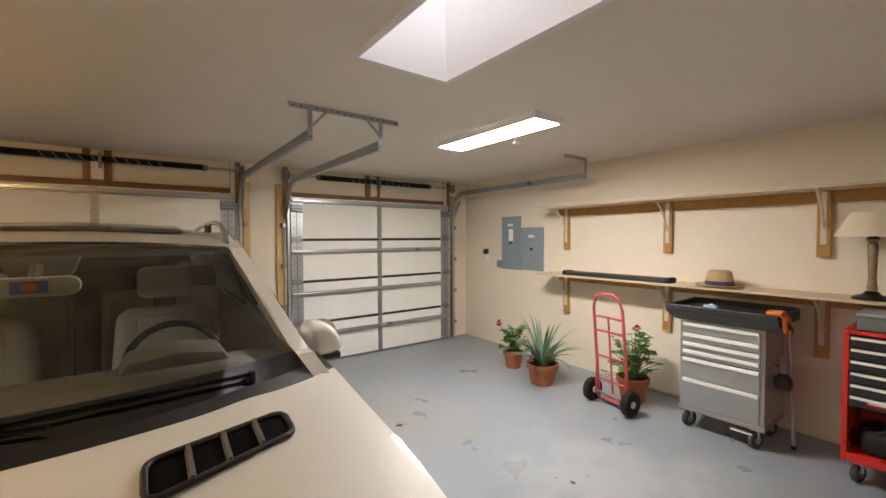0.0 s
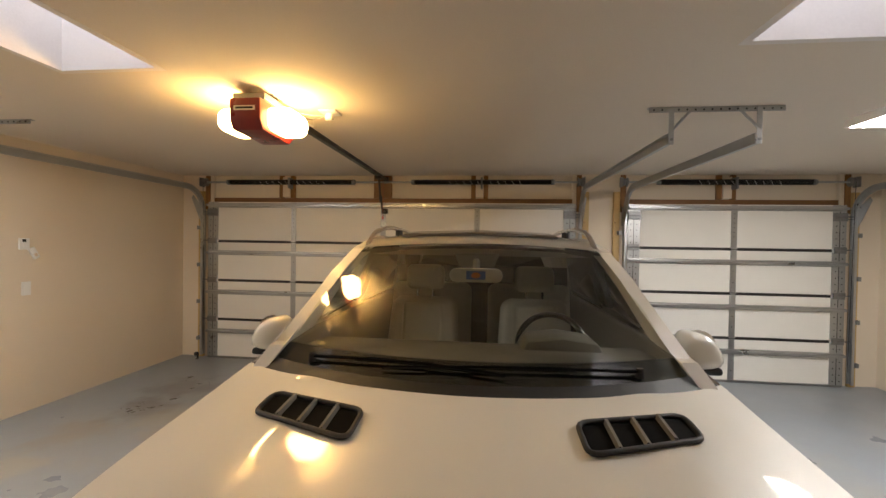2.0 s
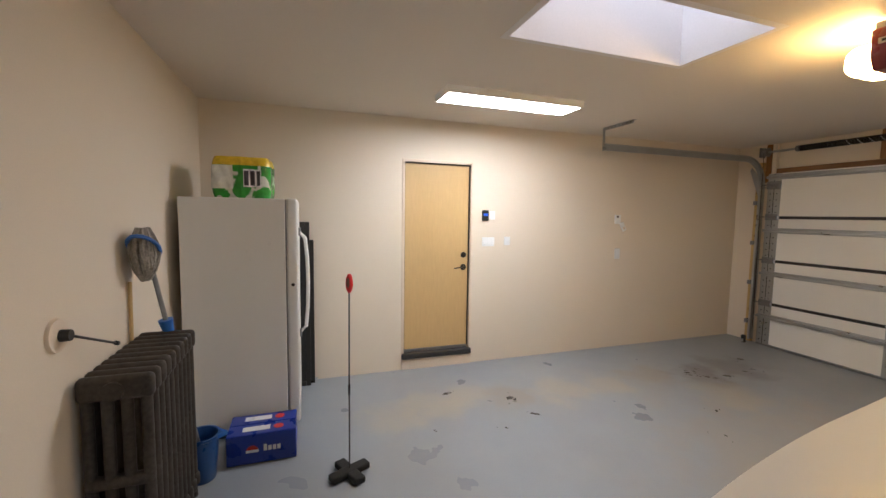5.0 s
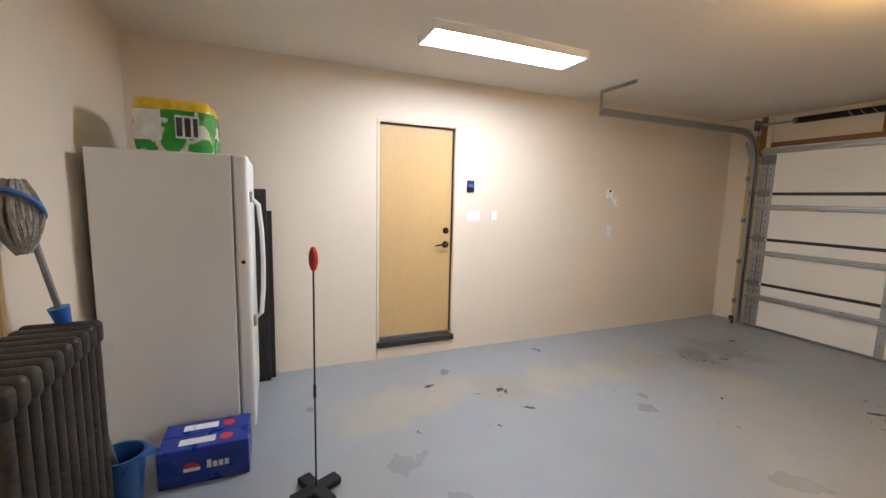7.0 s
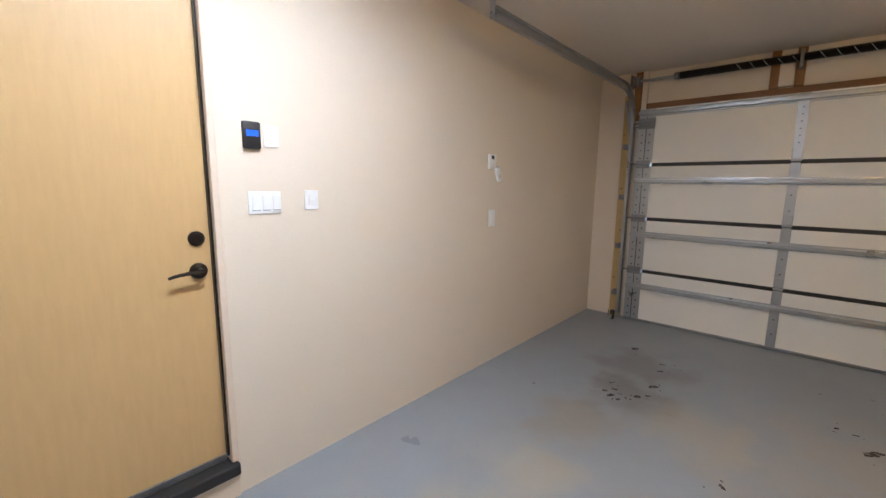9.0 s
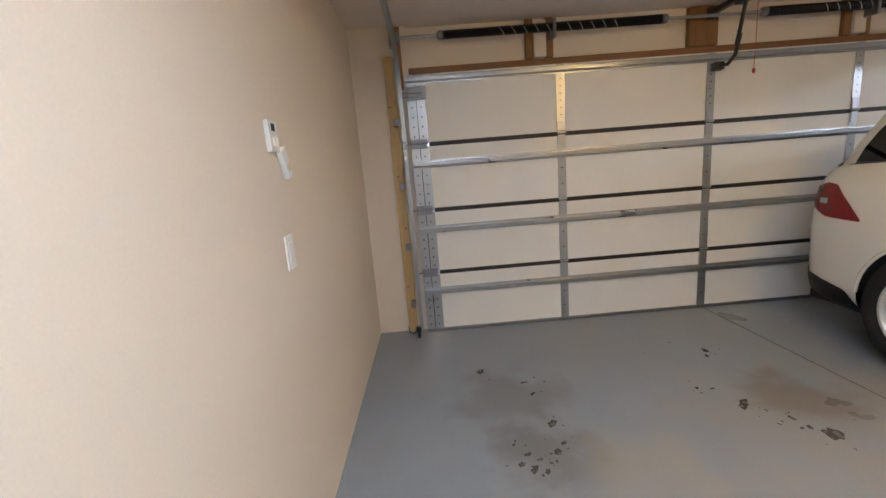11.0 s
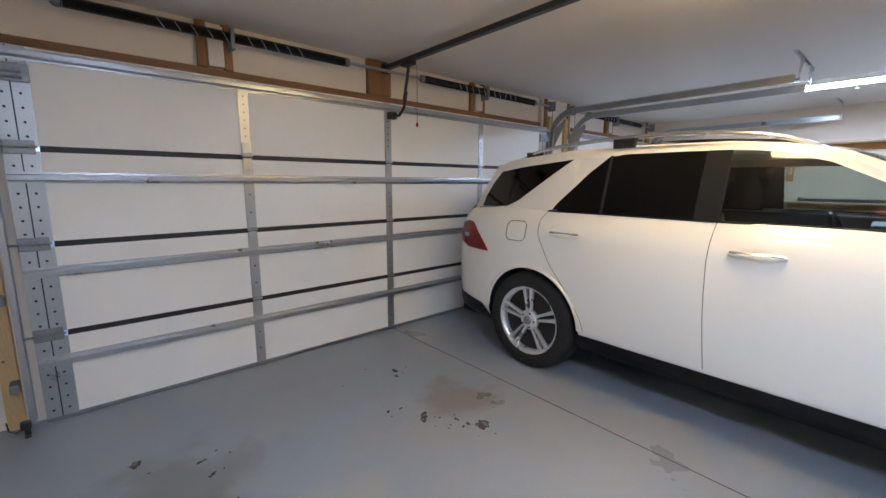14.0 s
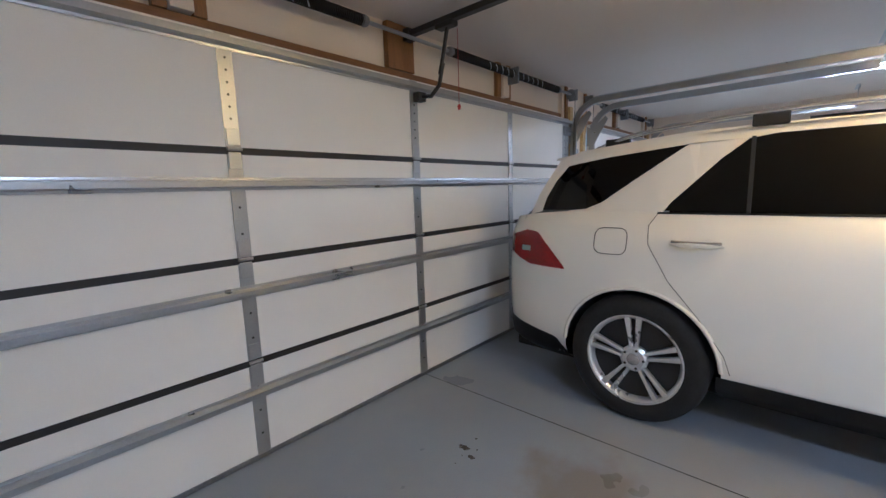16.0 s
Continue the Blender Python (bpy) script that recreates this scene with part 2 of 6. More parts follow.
# entry-door wall with its opening
OY0, OY1, OZ0, OZ1 = -4.575, -3.82, 0.110, 2.110
bm = box(-0.15, 0, YB - 0.15, OY0, 0, H)
box(-0.15, 0, OY1, 0.3, 0, H, bm=bm)
box(-0.15, 0, OY0, OY1, OZ1, H, bm=bm)
box(-0.15, 0.0, OY0, OY1, 0, OZ0, bm=bm)
setting("wall_west", bm, WALL, "beige painted plaster wall with a door opening", "wall")
setting("wall_east", box(XR, XR + 0.15, YB - 0.15, 0.3, 0, H), WALL, "beige painted plaster wall", "wall")
setting("wall_south", box(0, XR, YB - 0.15, YB, 0, H), WALL, "beige painted plaster wall", "wall")
bm = box(0, DD[0] + 0.03, 0, 0.2, 0, H)
box(DD[1] - 0.03, SD[0] + 0.03, 0, 0.2, 0, H, bm=bm)
box(SD[1] - 0.03, XR, 0, 0.2, 0, H, bm=bm)
for a, b_ in (DD, SD):
    box(a + 0.03, b_ - 0.03, 0.05, 0.2, TOP - 0.02, H, bm=bm)
setting("wall_north", bm, WALL, "beige painted wall with two garage door openings", "wall")

# ceiling round the two roof lights
S1, S2 = (1.925, 2.478, -4.465, -3.285), (5.306, 5.845, -4.535, -3.355)
bm = bmesh.new()
xs = [0, S1[0], S1[1], S2[0], S2[1], XR]
for i in range(5):
    hole = {1: S1, 3: S2}.get(i)
    if hole:
        box(xs[i], xs[i + 1], YB, hole[2], H, H + 0.12, bm=bm)
        box(xs[i], xs[i + 1], hole[3], 0.2, H, H + 0.12, bm=bm)
    else:
        box(xs[i], xs[i + 1], YB, 0.2, H, H + 0.12, bm=bm)
setting("ceiling", bm, CEIL, "off-white painted plaster ceiling", "ceiling")
for i, (x0, x1, y0, y1) in enumerate((S1, S2)):
    bm = bmesh.new()
    t, zt = 0.03, H + 1.35
    e = 0.006
    loops = []
    for g, z in ((e, H - 0.002), (e, zt), (-t, zt), (-t, H - 0.002)):
        loops.append([bm.verts.new(c) for c in ((x0 + g, y0 + g, z), (x1 - g, y0 + g, z), (x1 - g, y1 - g, z), (x0 + g, y1 - g, z))])
    for k in range(4):
        for q in range(4):
            A, B = loops[k], loops[(k + 1) % 4]
            bm.faces.new((A[q], A[(q + 1) % 4], B[(q + 1) % 4], B[q]))
    setting(f"skylight_shaft_{i + 1}", bm, SHAFT, "white plastered skylight shaft", "skylight")
    setting(f"skylight_pane_{i + 1}", box(x0 - t, x1 + t, y0 - t, y1 + t, zt + 0.002, zt + 0.02), mat("milky_skylight_pane", (0.75, 0.77, 0.8), 0.4, vary=0.03), "milky skylight pane above shaft", "skylight")
    area("roof_daylight", pose((x0 + x1) / 2, (y0 + y1) / 2, zt - 0.02), x1 - x0 - 0.04, y1 - y0 - 0.04, SKYW, (0.86, 0.90, 1.0))


# ---- garage doors ----
def holes(bm, x, y, z0, z1, step=0.055, r=0.006):
    z = z0
    while z < z1:
        cyl((x, y - 0.0015, z), (x, y + 0.002, z), r, seg=8, bm=bm)
        z += step


def garage_door(name, a, b, stiles, label):
    d = thing(name, label, "garage door", ((a + b) / 2, YD, 0), kind="structure")
    hh = TOP / 4
    for k in range(4):
        z0, z1 = k * hh + (0.012 if k else 0.02), (k + 1) * hh - (0.014 if k < 3 else 0.0)
        part("section", box(a, b, YD, YD + 0.045, z0, z1, 0.003), DOORP, d)
        if k:
            part("seam", box(a + 0.146, b - 0.146, YD - 0.0025, YD + 0.04, k * hh - 0.018, k * hh + 0.016, 0.002), SEAM, d, "black rubber joint seam")
        for x in stiles:
            st = part("stile", box(x - 0.034, x + 0.034, YD - 0.006, YD - 0.001, z0 + 0.005, z1 - 0.005), ZINC, d, "galvanized steel stile plate")
            h = bmesh.new()
            if k == 3:
                holes(h, x, YD - 0.006, z0 + 0.08, z1 - 0.04)
            else:
                holes(h, x, YD - 0.006, z0 + 0.12, z1 - 0.1, 0.13)
            tagged(part("hole", h, HOLE, st, "punched dark holes"), kind="stuff")
            if k:
                hg = box(x - 0.03, x + 0.03, YD - 0.014, YD - 0.006, z0 - 0.10, z0 - 0.02, 0.003)
                box(x - 0.03, x + 0.03, YD - 0.014, YD - 0.006, z0 + 0.012, z0 + 0.09, 0.003, bm=hg)
                cyl((x - 0.034, YD - 0.016, z0 - 0.005), (x + 0.034, YD - 0.016, z0 - 0.005), 0.009, bm=hg)
                part("hinge", hg, ZINC, d, "galvanized hinge")
        for x, s in ((a, 1), (b, -1)):
            st = part("end_stile", box(min(x, x + s * 0.145), max(x, x + s * 0.145), YD - 0.006, YD - 0.001, z0 + 0.004, z1 - 0.004), ZINC, d, "wide galvanized end stile")
            h = bmesh.new()
            for q in (0.035, 0.105):
                holes(h, x + s * q, YD - 0.006, z0 + 0.05, z1 - 0.04, 0.075, 0.007)
            box(min(x + s * 0.068, x + s * 0.074), max(x + s * 0.068, x + s * 0.074), YD - 0.008, YD - 0.004, z0 + 0.004, z1 - 0.004, bm=h)
            tagged(part("hole", h, HOLE, st, "punched holes and dark fold line"), kind="stuff")
            hg = bmesh.new()
            if k:
                box(min(x, x + s * 0.13), max(x, x + s * 0.13), YD - 0.02, YD - 0.006, z0 - 0.045, z0 + 0.03, 0.004, bm=hg)
                cyl((x - s * 0.06, YD - 0.03, z0 - 0.005), (x + s * 0.14, YD - 0.03, z0 - 0.005), 0.007, bm=hg)
                part("roller_hinge", hg, ZINCD, d, "zinc roller hinge")
    # horizontal stiffening struts, a hat-shaped rail each
    hat = [(0, -0.031), (-0.004, -0.031), (-0.005, -0.019), (-0.048, -0.013), (-0.048, 0.013), (-0.005, 0.019), (-0.004, 0.031), (0, 0.031)]
    for z in (0.372, 0.905, 1.44, 2.085):
        part("strut", prism([(YD - 0.007 + y, z + q) for y, q in hat], a + 0.005, b - 0.005, "x"), ZINC, d, "galvanized stiffening strut")
    part("bottom_seal", box(a, b, YD - 0.004, YD + 0.048, 0.0, 0.028, 0.004), ZINCD, d, "aluminium bottom rail with rubber seal")
    for x, s in ((a, 1), (b, -1)):
        part("top_fixture", box(min(x, x + s * 0.15), max(x, x + s * 0.15), YD - 0.03, YD - 0.008, 1.94, 2.035, 0.004), ZINCD, d, "dark roller bracket")
        f = cyl((x - s * 0.06, YD - 0.035, 1.99), (x + s * 0.12, YD - 0.035, 1.99), 0.008)
        cyl((x - s * 0.06, YD - 0.035, 1.96), (x + s * 0.12, YD - 0.035, 1.96), 0.006, bm=f)
        part("roller", f, ZINCD, d)
    return d


garage_door("door_1", *DD, (1.64, 2.86, 4.08), "closed white double garage door with galvanized struts")
garage_door("door_2", *SD, (7.14,), "closed white single garage door with galvanized struts")

# brown header boards and pads over the doors
for i, (a, b_) in enumerate((DD, SD)):
    setting(f"trim_header_{i + 1}", box(a + 0.03, b_ - 0.03, 0.012, 0.05, TOP - 0.01, TOP + 0.065, 0.004), STAINW, "brown stained header board", "trim")
for i, x in enumerate((1.51, 4.11, 7.09)):
    bm = box(x - 0.115, x - 0.055, 0.008, 0.05, TOP + 0.068, H - 0.006, 0.003)
    box(x + 0.045, x + 0.105, 0.008, 0.05, TOP + 0.068, H - 0.006, 0.003, bm=bm)
    setting(f"trim_spring_pad_{i + 1}", bm, STAINV, "pair of brown upright boards behind spring", "trim")
    setting(f"trim_spring_block_{i + 1}", box(x - 0.054, x + 0.044, -0.014, 0.05, TOP + 0.075, H - 0.03, 0.004), WALL, "beige painted spring anchor block", "trim")
setting("trim_opener_pad", box(2.71, 2.95, 0.004, 0.05, TOP + 0.068, H - 0.006, 0.004), STAINV, "wide brown opener mounting board", "trim")
for i, x in enumerate((0.375, 5.345, 5.875, 8.405)):
    setting(f"trim_bearing_pad_{i + 1}", box(x - 0.03, x + 0.03, -0.02, 0.0, 2.03, H - 0.006, 0.003), STAINV, "brown upright bearing board", "trim")
for i, x in enumerate((0.297, 5.425, 5.795, 8.48)):
    setting(f"trim_jamb_{i + 1}", box(x - 0.038, x + 0.038, -0.042, -0.002, 0, 2.28, 0.004), PINE, "yellow pine jamb board with knots", "trim")
    kn = bmesh.new()
    for z in (0.42, 0.93, 1.36, 1.9):
        cyl((x + 0.02 * math.sin(z * 9), -0.0435, z), (x + 0.02 * math.sin(z * 9), -0.041, z), 0.008, seg=10, bm=kn)
    setting(f"trim_jamb_knot_{i + 1}", kn, STAINV, "dark knots in pine board", "trim")


# ---- tracks ----
def track(name, x, s, label):
    """C-shaped rail: upright, quarter bend, then level back to its ceiling hanger. s: the way its mouth faces."""
    t = thing(name, label, "door track", (x, -0.1, 0), "door tracks")
    pts = [(-0.105, z) for z in (0.05, 0.7, 1.4, 1.98)]
    for k in range(1, 9):
        a = radians(90 * k / 8)
        pts.append((-0.105 - 0.31 * (1 - math.cos(a)), 1.99 + 0.31 * math.sin(a)))
    pts.append((-2.50, 2.30))
    prof = [(0.0, 0.028), (0.022 * s, 0.028), (0.022 * s, 0.034), (-0.006 * s, 0.034), (-0.006 * s, -0.034), (0.022 * s, -0.034), (0.022 * s, -0.028), (0.0, -0.028)]
    b = bmesh.new()
    rings = []
    for i, p in enumerate(pts):
        p = Vector((0, *p))
        a, c = Vector((0, *pts[max(0, i - 1)])), Vector((0, *pts[min(len(pts) - 1, i + 1)]))
        d = (c - a).normalized()
        nrm = Vector((0, -d.z, d.y))
        rings.append([b.verts.new(Vector((x + q, 0, 0)) + p + nrm * w) for q, w in prof])
    for A, B in zip(rings, rings[1:]):
        for k in range(8):
            b.faces.new((A[k], A[(k + 1) % 8], B[(k + 1) % 8], B[k]))
    b.faces.new(rings[0])
    b.faces.new(rings[-1][::-1])
    part("rail", b, ZINC, t)
    for z in (0.25, 0.75, 1.25, 1.75):
        part("wall_bracket", box(x - s * 0.045 - 0.02, x - s * 0.045 + 0.02, -0.13, -0.044, z, z + 0.05, 0.003), ZINCD, t, "small zinc wall bracket")
    # flag bracket at the bend
    part("flag_bracket", prism([(-0.044, 1.86), (-0.13, 1.86), (-0.30, 2.16), (-0.27, 2.2), (-0.1, 2.06), (-0.044, 2.1)], x - s * 0.012, x - s * 0.008, "x"), ZINC, t)
    return t


track("door_track", 0.365, 1, "galvanized steel garage door track by entry wall")
track("door_track", 5.355, -1, "galvanized steel garage door track beside middle pier")
track("door_track", 5.865, 1, "galvanized steel garage door track beside middle pier")
track("door_track", 8.415, -1, "galvanized steel garage door track by shelf wall")


def hanger(x0, x1, drops, label):
    """Perforated angle under the ceiling with drop straps to the rails."""
    h = thing("track_hanger", label, "bracket", ((x0 + x1) / 2, -2.5, H), "track hangers")
    b = prism([(-2.52, H - 0.002), (-2.485, H - 0.002), (-2.485, H - 0.005), (-2.517, H - 0.005), (-2.517, H - 0.036), (-2.52, H - 0.036)], x0, x1, "x")
    part("angle", b, ZINC, h)
    ho = bmesh.new()
    x = x0 + 0.03
    while x < x1 - 0.02:
        cyl((x, -2.5215, H - 0.02), (x, -2.5195, H - 0.02), 0.006, seg=8, bm=ho)
        x += 0.05
    tagged(part("hole", ho, HOLE, h), kind="stuff")
    for x, lean in drops:
        st = box(x - 0.016, x + 0.016, -2.526, -2.522, 2.26, H - 0.004, 0.001)
        part("strap", st, ZINC, h)
        if lean:
            part("brace", tube([(x + lean, -2.524, H - 0.02), (x + 0.005, -2.524, H - 0.15)], 0.009, 6), ZINC, h)
        part("bolt", cyl((x, -2.535, 2.29), (x, -2.50, 2.29), 0.009, seg=8), ZINCD, h)


hanger(0.35, 0.77, ((0.375, 0),), "short galvanized angle hanging a track from ceiling")
hanger(5.215, 6.02, ((5.35, 0.12), (5.87, -0.12)), "long perforated galvanized angle hanging two tracks")
hanger(8.03, 8.43, ((8.405, 0),), "short galvanized angle hanging a track from ceiling")


# ---- safety sensor at the foot of the track ----
t = thing("safety_sensor", "small black door sensor at foot of track", "sensor", (0.345, -0.17, 0))
part("bracket", prism([(-0.19, 0.002), (-0.155, 0.002), (-0.155, 0.09), (-0.162, 0.09), (-0.162, 0.009), (-0.19, 0.009)], 0.335, 0.36, "x"), BLACK, t, "bent black bracket")
part("eye", box(0.325, 0.37, -0.205, -0.163, 0.055, 0.10, 0.008), BLACK, t, "black sensor housing", True)
part("cable", tube([(0.335, -0.18, 0.06), (0.30, -0.15, 0.03), (0.262, -0.06, 0.012), (0.25, -0.02, 0.05)], 0.004, 6), BLACK, t, "thin black cable")

# ---- torsion springs ----
def torsion(x0, x1, springs, label):
    t = thing("torsion_spring_assembly", label, "spring", ((x0 + x1) / 2, -0.06, 2.39), "torsion springs")
    Y, Z = -0.075, 2.395
    part("shaft", cyl((x0 - 0.03, Y, Z), (x1 + 0.03, Y, Z), 0.0125, seg=12), ZINC, t, "bare steel shaft", True)
    for x, s in ((x0, 1), (x1, -1)):
        dr = lathe([(0.02, -0.03), (0.055, -0.028), (0.055, -0.022), (0.044, -0.015), (0.044, 0.015), (0.055, 0.022), (0.055, 0.028), (0.02, 0.03)], (x, Y, Z), 20, axis=(1, 0, 0))
        part("cable_drum", dr, ZINCD, t, "grey cast cable drum", True)
        part("end_plate", box(x - s * 0.045 - 0.004, x - s * 0.045 + 0.004, Y - 0.05, -0.021, Z - 0.06, Z + 0.06, 0.002), ZINCD, t)
        part("lift_cable", tube([(x, YD - 0.012, 0.05), (x, Y - 0.042, Z)], 0.003, 5), BLACK, t)
    for a, b_ in springs:
        b = bmesh.new()
        n = int((b_ - a) / 0.012)
        pr = []
        for k in range(n + 1):
            x = a + (b_ - a) * k / n
            pr += [(0.028, x - 0.005), (0.034, x)]
        mid = (a + b_) / 2
        sp = part("spring", lathe([(r, h) for r, h in pr], (0, Y, Z), 16, axis=(1, 0, 0)), SPRING, t, "black oiled coil spring", False)
        mk = bmesh.new()
        for k in range(5):
            x = mid - 0.42 + k * 0.09
            tube([(x + 0.01 * q, Y + 0.036 * math.cos(2.75 + q * 0.4), Z + 0.036 * math.sin(2.75 + q * 0.4)) for q in range(5)], 0.002, 4, bm=mk)
            x = mid + 0.10 + k * 0.09
            tube([(x + 0.01 * q, Y + 0.036 * math.cos(2.75 + q * 0.4), Z + 0.036 * math.sin(2.75 + q * 0.4)) for q in range(5)], 0.002, 4, bm=mk)
        tagged(part("winding_mark", mk, WHITEP, sp, "chalky winding marks"), kind="stuff")
        for x in (a - 0.015, b_ + 0.015):
            part("winding_cone", lathe([(0.016, -0.03), (0.031, -0.02), (0.036, 0.0), (0.031, 0.02), (0.016, 0.03)], (x, Y, Z), 16, axis=(1, 0, 0)), ZINCD, t, "", True)
        part("center_bracket", box(mid - 0.012, mid + 0.012, Y - 0.05, -0.016, Z - 0.085, Z + 0.055, 0.004), ZINCD, t)


torsion(0.375, 5.345, ((0.735, 2.444), (3.268, 4.994)), "black torsion springs on a shaft above double door")
torsion(5.875, 8.405, ((6.285, 7.984),), "black torsion spring on a shaft above single door")


# ---- lamps ----
def panel_lamp(x0, x1, y0, y1, lit, label):
    t = thing("ceiling_light", label, "ceiling light", ((x0 + x1) / 2, (y0 + y1) / 2, H), "panel lamps")
    z = H - 0.055
    fr = box(x0, x1, y0, y0 + 0.015, z, H - 0.002)
    box(x0, x1, y1 - 0.015, y1, z, H - 0.002, bm=fr)
    box(x0, x0 + 0.015, y0 + 0.015, y1 - 0.015, z, H - 0.002, bm=fr)
    box(x1 - 0.015, x1, y0 + 0.015, y1 - 0.015, z, H - 0.002, bm=fr)
    part("frame", fr, WHITEP, t, "white metal frame")
    part("diffuser", box(x0 + 0.016, x1 - 0.016, y0 + 0.016, y1 - 0.016, z + 0.003, z + 0.012), glow("lit_diffuser", (1.0, 0.955, 0.90), lit), t, "glowing white diffuser")


panel_lamp(0.80, 1.095, -4.50, -3.34, LED_W, "lit white ceiling panel light near entry door")
panel_lamp(6.63, 6.93, -3.33, -2.17, LED_E, "lit white ceiling panel light above shelves side")

BLUE = mat("blue_plastic", (0.03, 0.13, 0.45), 0.4, vary=0.1)
ORANGE = mat("orange_plastic", (0.62, 0.16, 0.03), 0.5, vary=0.1)
# ---- door opener ----
REDP = mat("dark_red_plastic", (0.20, 0.016, 0.012), 0.32, vary=0.06, bump=0.02)
GREYS = mat("grey_box_steel", (0.30, 0.30, 0.31), 0.45, 0.3, vary=0.05)
op = thing("garage_door_opener", "dark red ceiling opener with two lit bulbs", "door opener", (2.80, -2.85, H))
OX, OY = 2.80, -3.03
pr = [(OY, 2.435), (OY, 2.31), (OY + 0.03, 2.255), (OY + 0.36, 2.245), (OY + 0.42, 2.295), (OY + 0.42, 2.435)]
part("housing", prism(pr, OX - 0.095, OX + 0.095, "x", bev=0.012), REDP, op, "dark red plastic housing", True)
part("chassis", box(OX - 0.10, OX + 0.10, OY + 0.04, OY + 0.40, 2.437, 2.475, 0.004), GREYS, op, "grey steel chassis")
part("name_plate", box(OX - 0.065, OX + 0.065, OY - 0.003, OY, 2.36, 2.387, 0.001), CASING, op, "pale name plate")
part("plate_bar", box(OX - 0.052, OX + 0.052, OY - 0.005, OY - 0.003, 2.368, 2.379), BRONZE, op)
LENS = glow("lit_bulb_lens", (1.0, 0.61, 0.20), WARM)
for s in (-1, 1):
    b = box(-0.10, 0.10, -0.13, 0.13, -0.070, 0.070, 0.055, 5)
    for v in b.verts:
        if v.co.x * s < -0.05:
            v.co.x = -s * 0.05 + (v.co.x + s * 0.05) * 0.3
    moved(b, Matrix.Translation((OX + s * 0.145, OY + 0.21, 2.343)))
    part("bulb_lens", b, LENS, op, "glowing amber lens", True, 60)
    part("hanging_strap", box(OX + s * 0.085 - 0.012, OX + s * 0.085 + 0.012, OY + 0.2, OY + 0.203, 2.474, H - 0.002), ZINC, op, "perforated steel strap")
    part("strap_foot", box(OX + s * 0.085 - 0.012, OX + s * 0.085 + 0.012, OY + 0.14, OY + 0.26, H - 0.006, H - 0.001), ZINC, op)
RX = 2.88
part("rail", prism([(RX - 0.022, 2.415), (RX + 0.022, 2.415), (RX + 0.022, 2.45), (RX + 0.016, 2.455), (RX - 0.016, 2.455), (RX - 0.022, 2.45)], OY + 0.3, -0.045, "y"), BLACK, op, "long black trolley rail")
part("header_bracket", box(RX - 0.035, RX + 0.035, -0.05, 0.003, 2.39, 2.47, 0.006), BLACK, op)
part("trolley", box(RX - 0.035, RX + 0.035, -0.43, -0.29, 2.385, 2.42, 0.008), BLACK, op, "black trolley")
part("arm", tube([(RX, -0.37, 2.40), (RX, -0.33, 2.24), (RX, -0.295, 2.12)], 0.014, 6), BLACK, op, "black straight lift arm")
part("curved_arm", tube([(RX + 0.012, -0.315, 2.19), (RX + 0.012, -0.275, 2.06), (RX + 0.012, -0.20, 2.005), (RX + 0.012, -0.115, 2.015)], 0.014, 6), BLACK, op, "black curved lift arm")
part("door_bracket", box(RX - 0.03, RX + 0.045, -0.125, -0.068, 1.985, 2.045, 0.006), BLACK, op)
part("release_cord", tube([(RX + 0.06, -0.40, 2.39), (RX + 0.062, -0.40, 2.1), (RX + 0.06, -0.40, 1.92)], 0.0022, 5), mat("red_cord", (0.35, 0.04, 0.03), 0.7), op, "thin red release cord")
part("cord_handle", lathe([(0.003, 0.02), (0.010, 0.012), (0.012, 0), (0.008, -0.014), (0.002, -0.018)], (RX + 0.06, -0.40, 1.91), 12), mat("red_handle", (0.45, 0.03, 0.02), 0.4), op, "", True)
for k in range(4):
    q = 0.25 * k
    part("wire", tube([(OX + 0.02 * k - 0.03, OY + 0.30, 2.474), (OX + 0.08 + 0.03 * k, OY + 0.40 + q * 0.2, 2.48 - 0.02 * k), (OX + 0.20, OY + 0.48, 2.475 - 0.03 * (k % 2)), (OX + 0.29, OY + 0.49, 2.475)], 0.003, 5), (WHITEP, BLACK, CASING, WHITEP)[k], op, "loose wiring")
so = thing("ceiling_outlet", "white ceiling outlet box with plug", "outlet", (3.12, -2.55, H))
part("plate", box(3.06, 3.18, -2.61, -2.49, H - 0.014, H - 0.001, 0.004), WHITEP, so)
part("plug", box(3.09, 3.14, -2.57, -2.53, H - 0.06, H - 0.014, 0.008), WHITEP, so)
hk = thing("ceiling_hook", "small white ceiling sensor beside panel lamp", "sensor", (7.06, -2.75, H))
part("stem", cyl((7.06, -2.75, H - 0.001), (7.06, -2.75, H - 0.06), 0.012), WHITEP, hk)
part("eye", box(7.03, 7.09, -2.77, -2.73, H - 0.075, H - 0.06, 0.006), WHITEP, hk)

# ---- entry door ----
ed = thing("door_3", "closed tan entry door with black lever", "door", (0, -4.2, OZ0), kind="structure")
fr = box(-0.09, 0.006, OY0 + 0.001, OY0 + 0.028, OZ0 + 0.001, OZ1 - 0.001, 0.004)
box(-0.09, 0.006, OY1 - 0.028, OY1 - 0.001, OZ0 + 0.001, OZ1 - 0.001, 0.004, bm=fr)
box(-0.09, 0.006, OY0 + 0.028, OY1 - 0.028, OZ1 - 0.028, OZ1 - 0.001, 0.004, bm=fr)
part("door_frame", fr, CASING, ed, "cream painted frame")
ws_ = box(-0.05, -0.02, OY0 + 0.028, OY0 + 0.036, OZ0 + 0.08, OZ1 - 0.028)
box(-0.05, -0.02, OY1 - 0.036, OY1 - 0.028, OZ0 + 0.08, OZ1 - 0.028, bm=ws_)
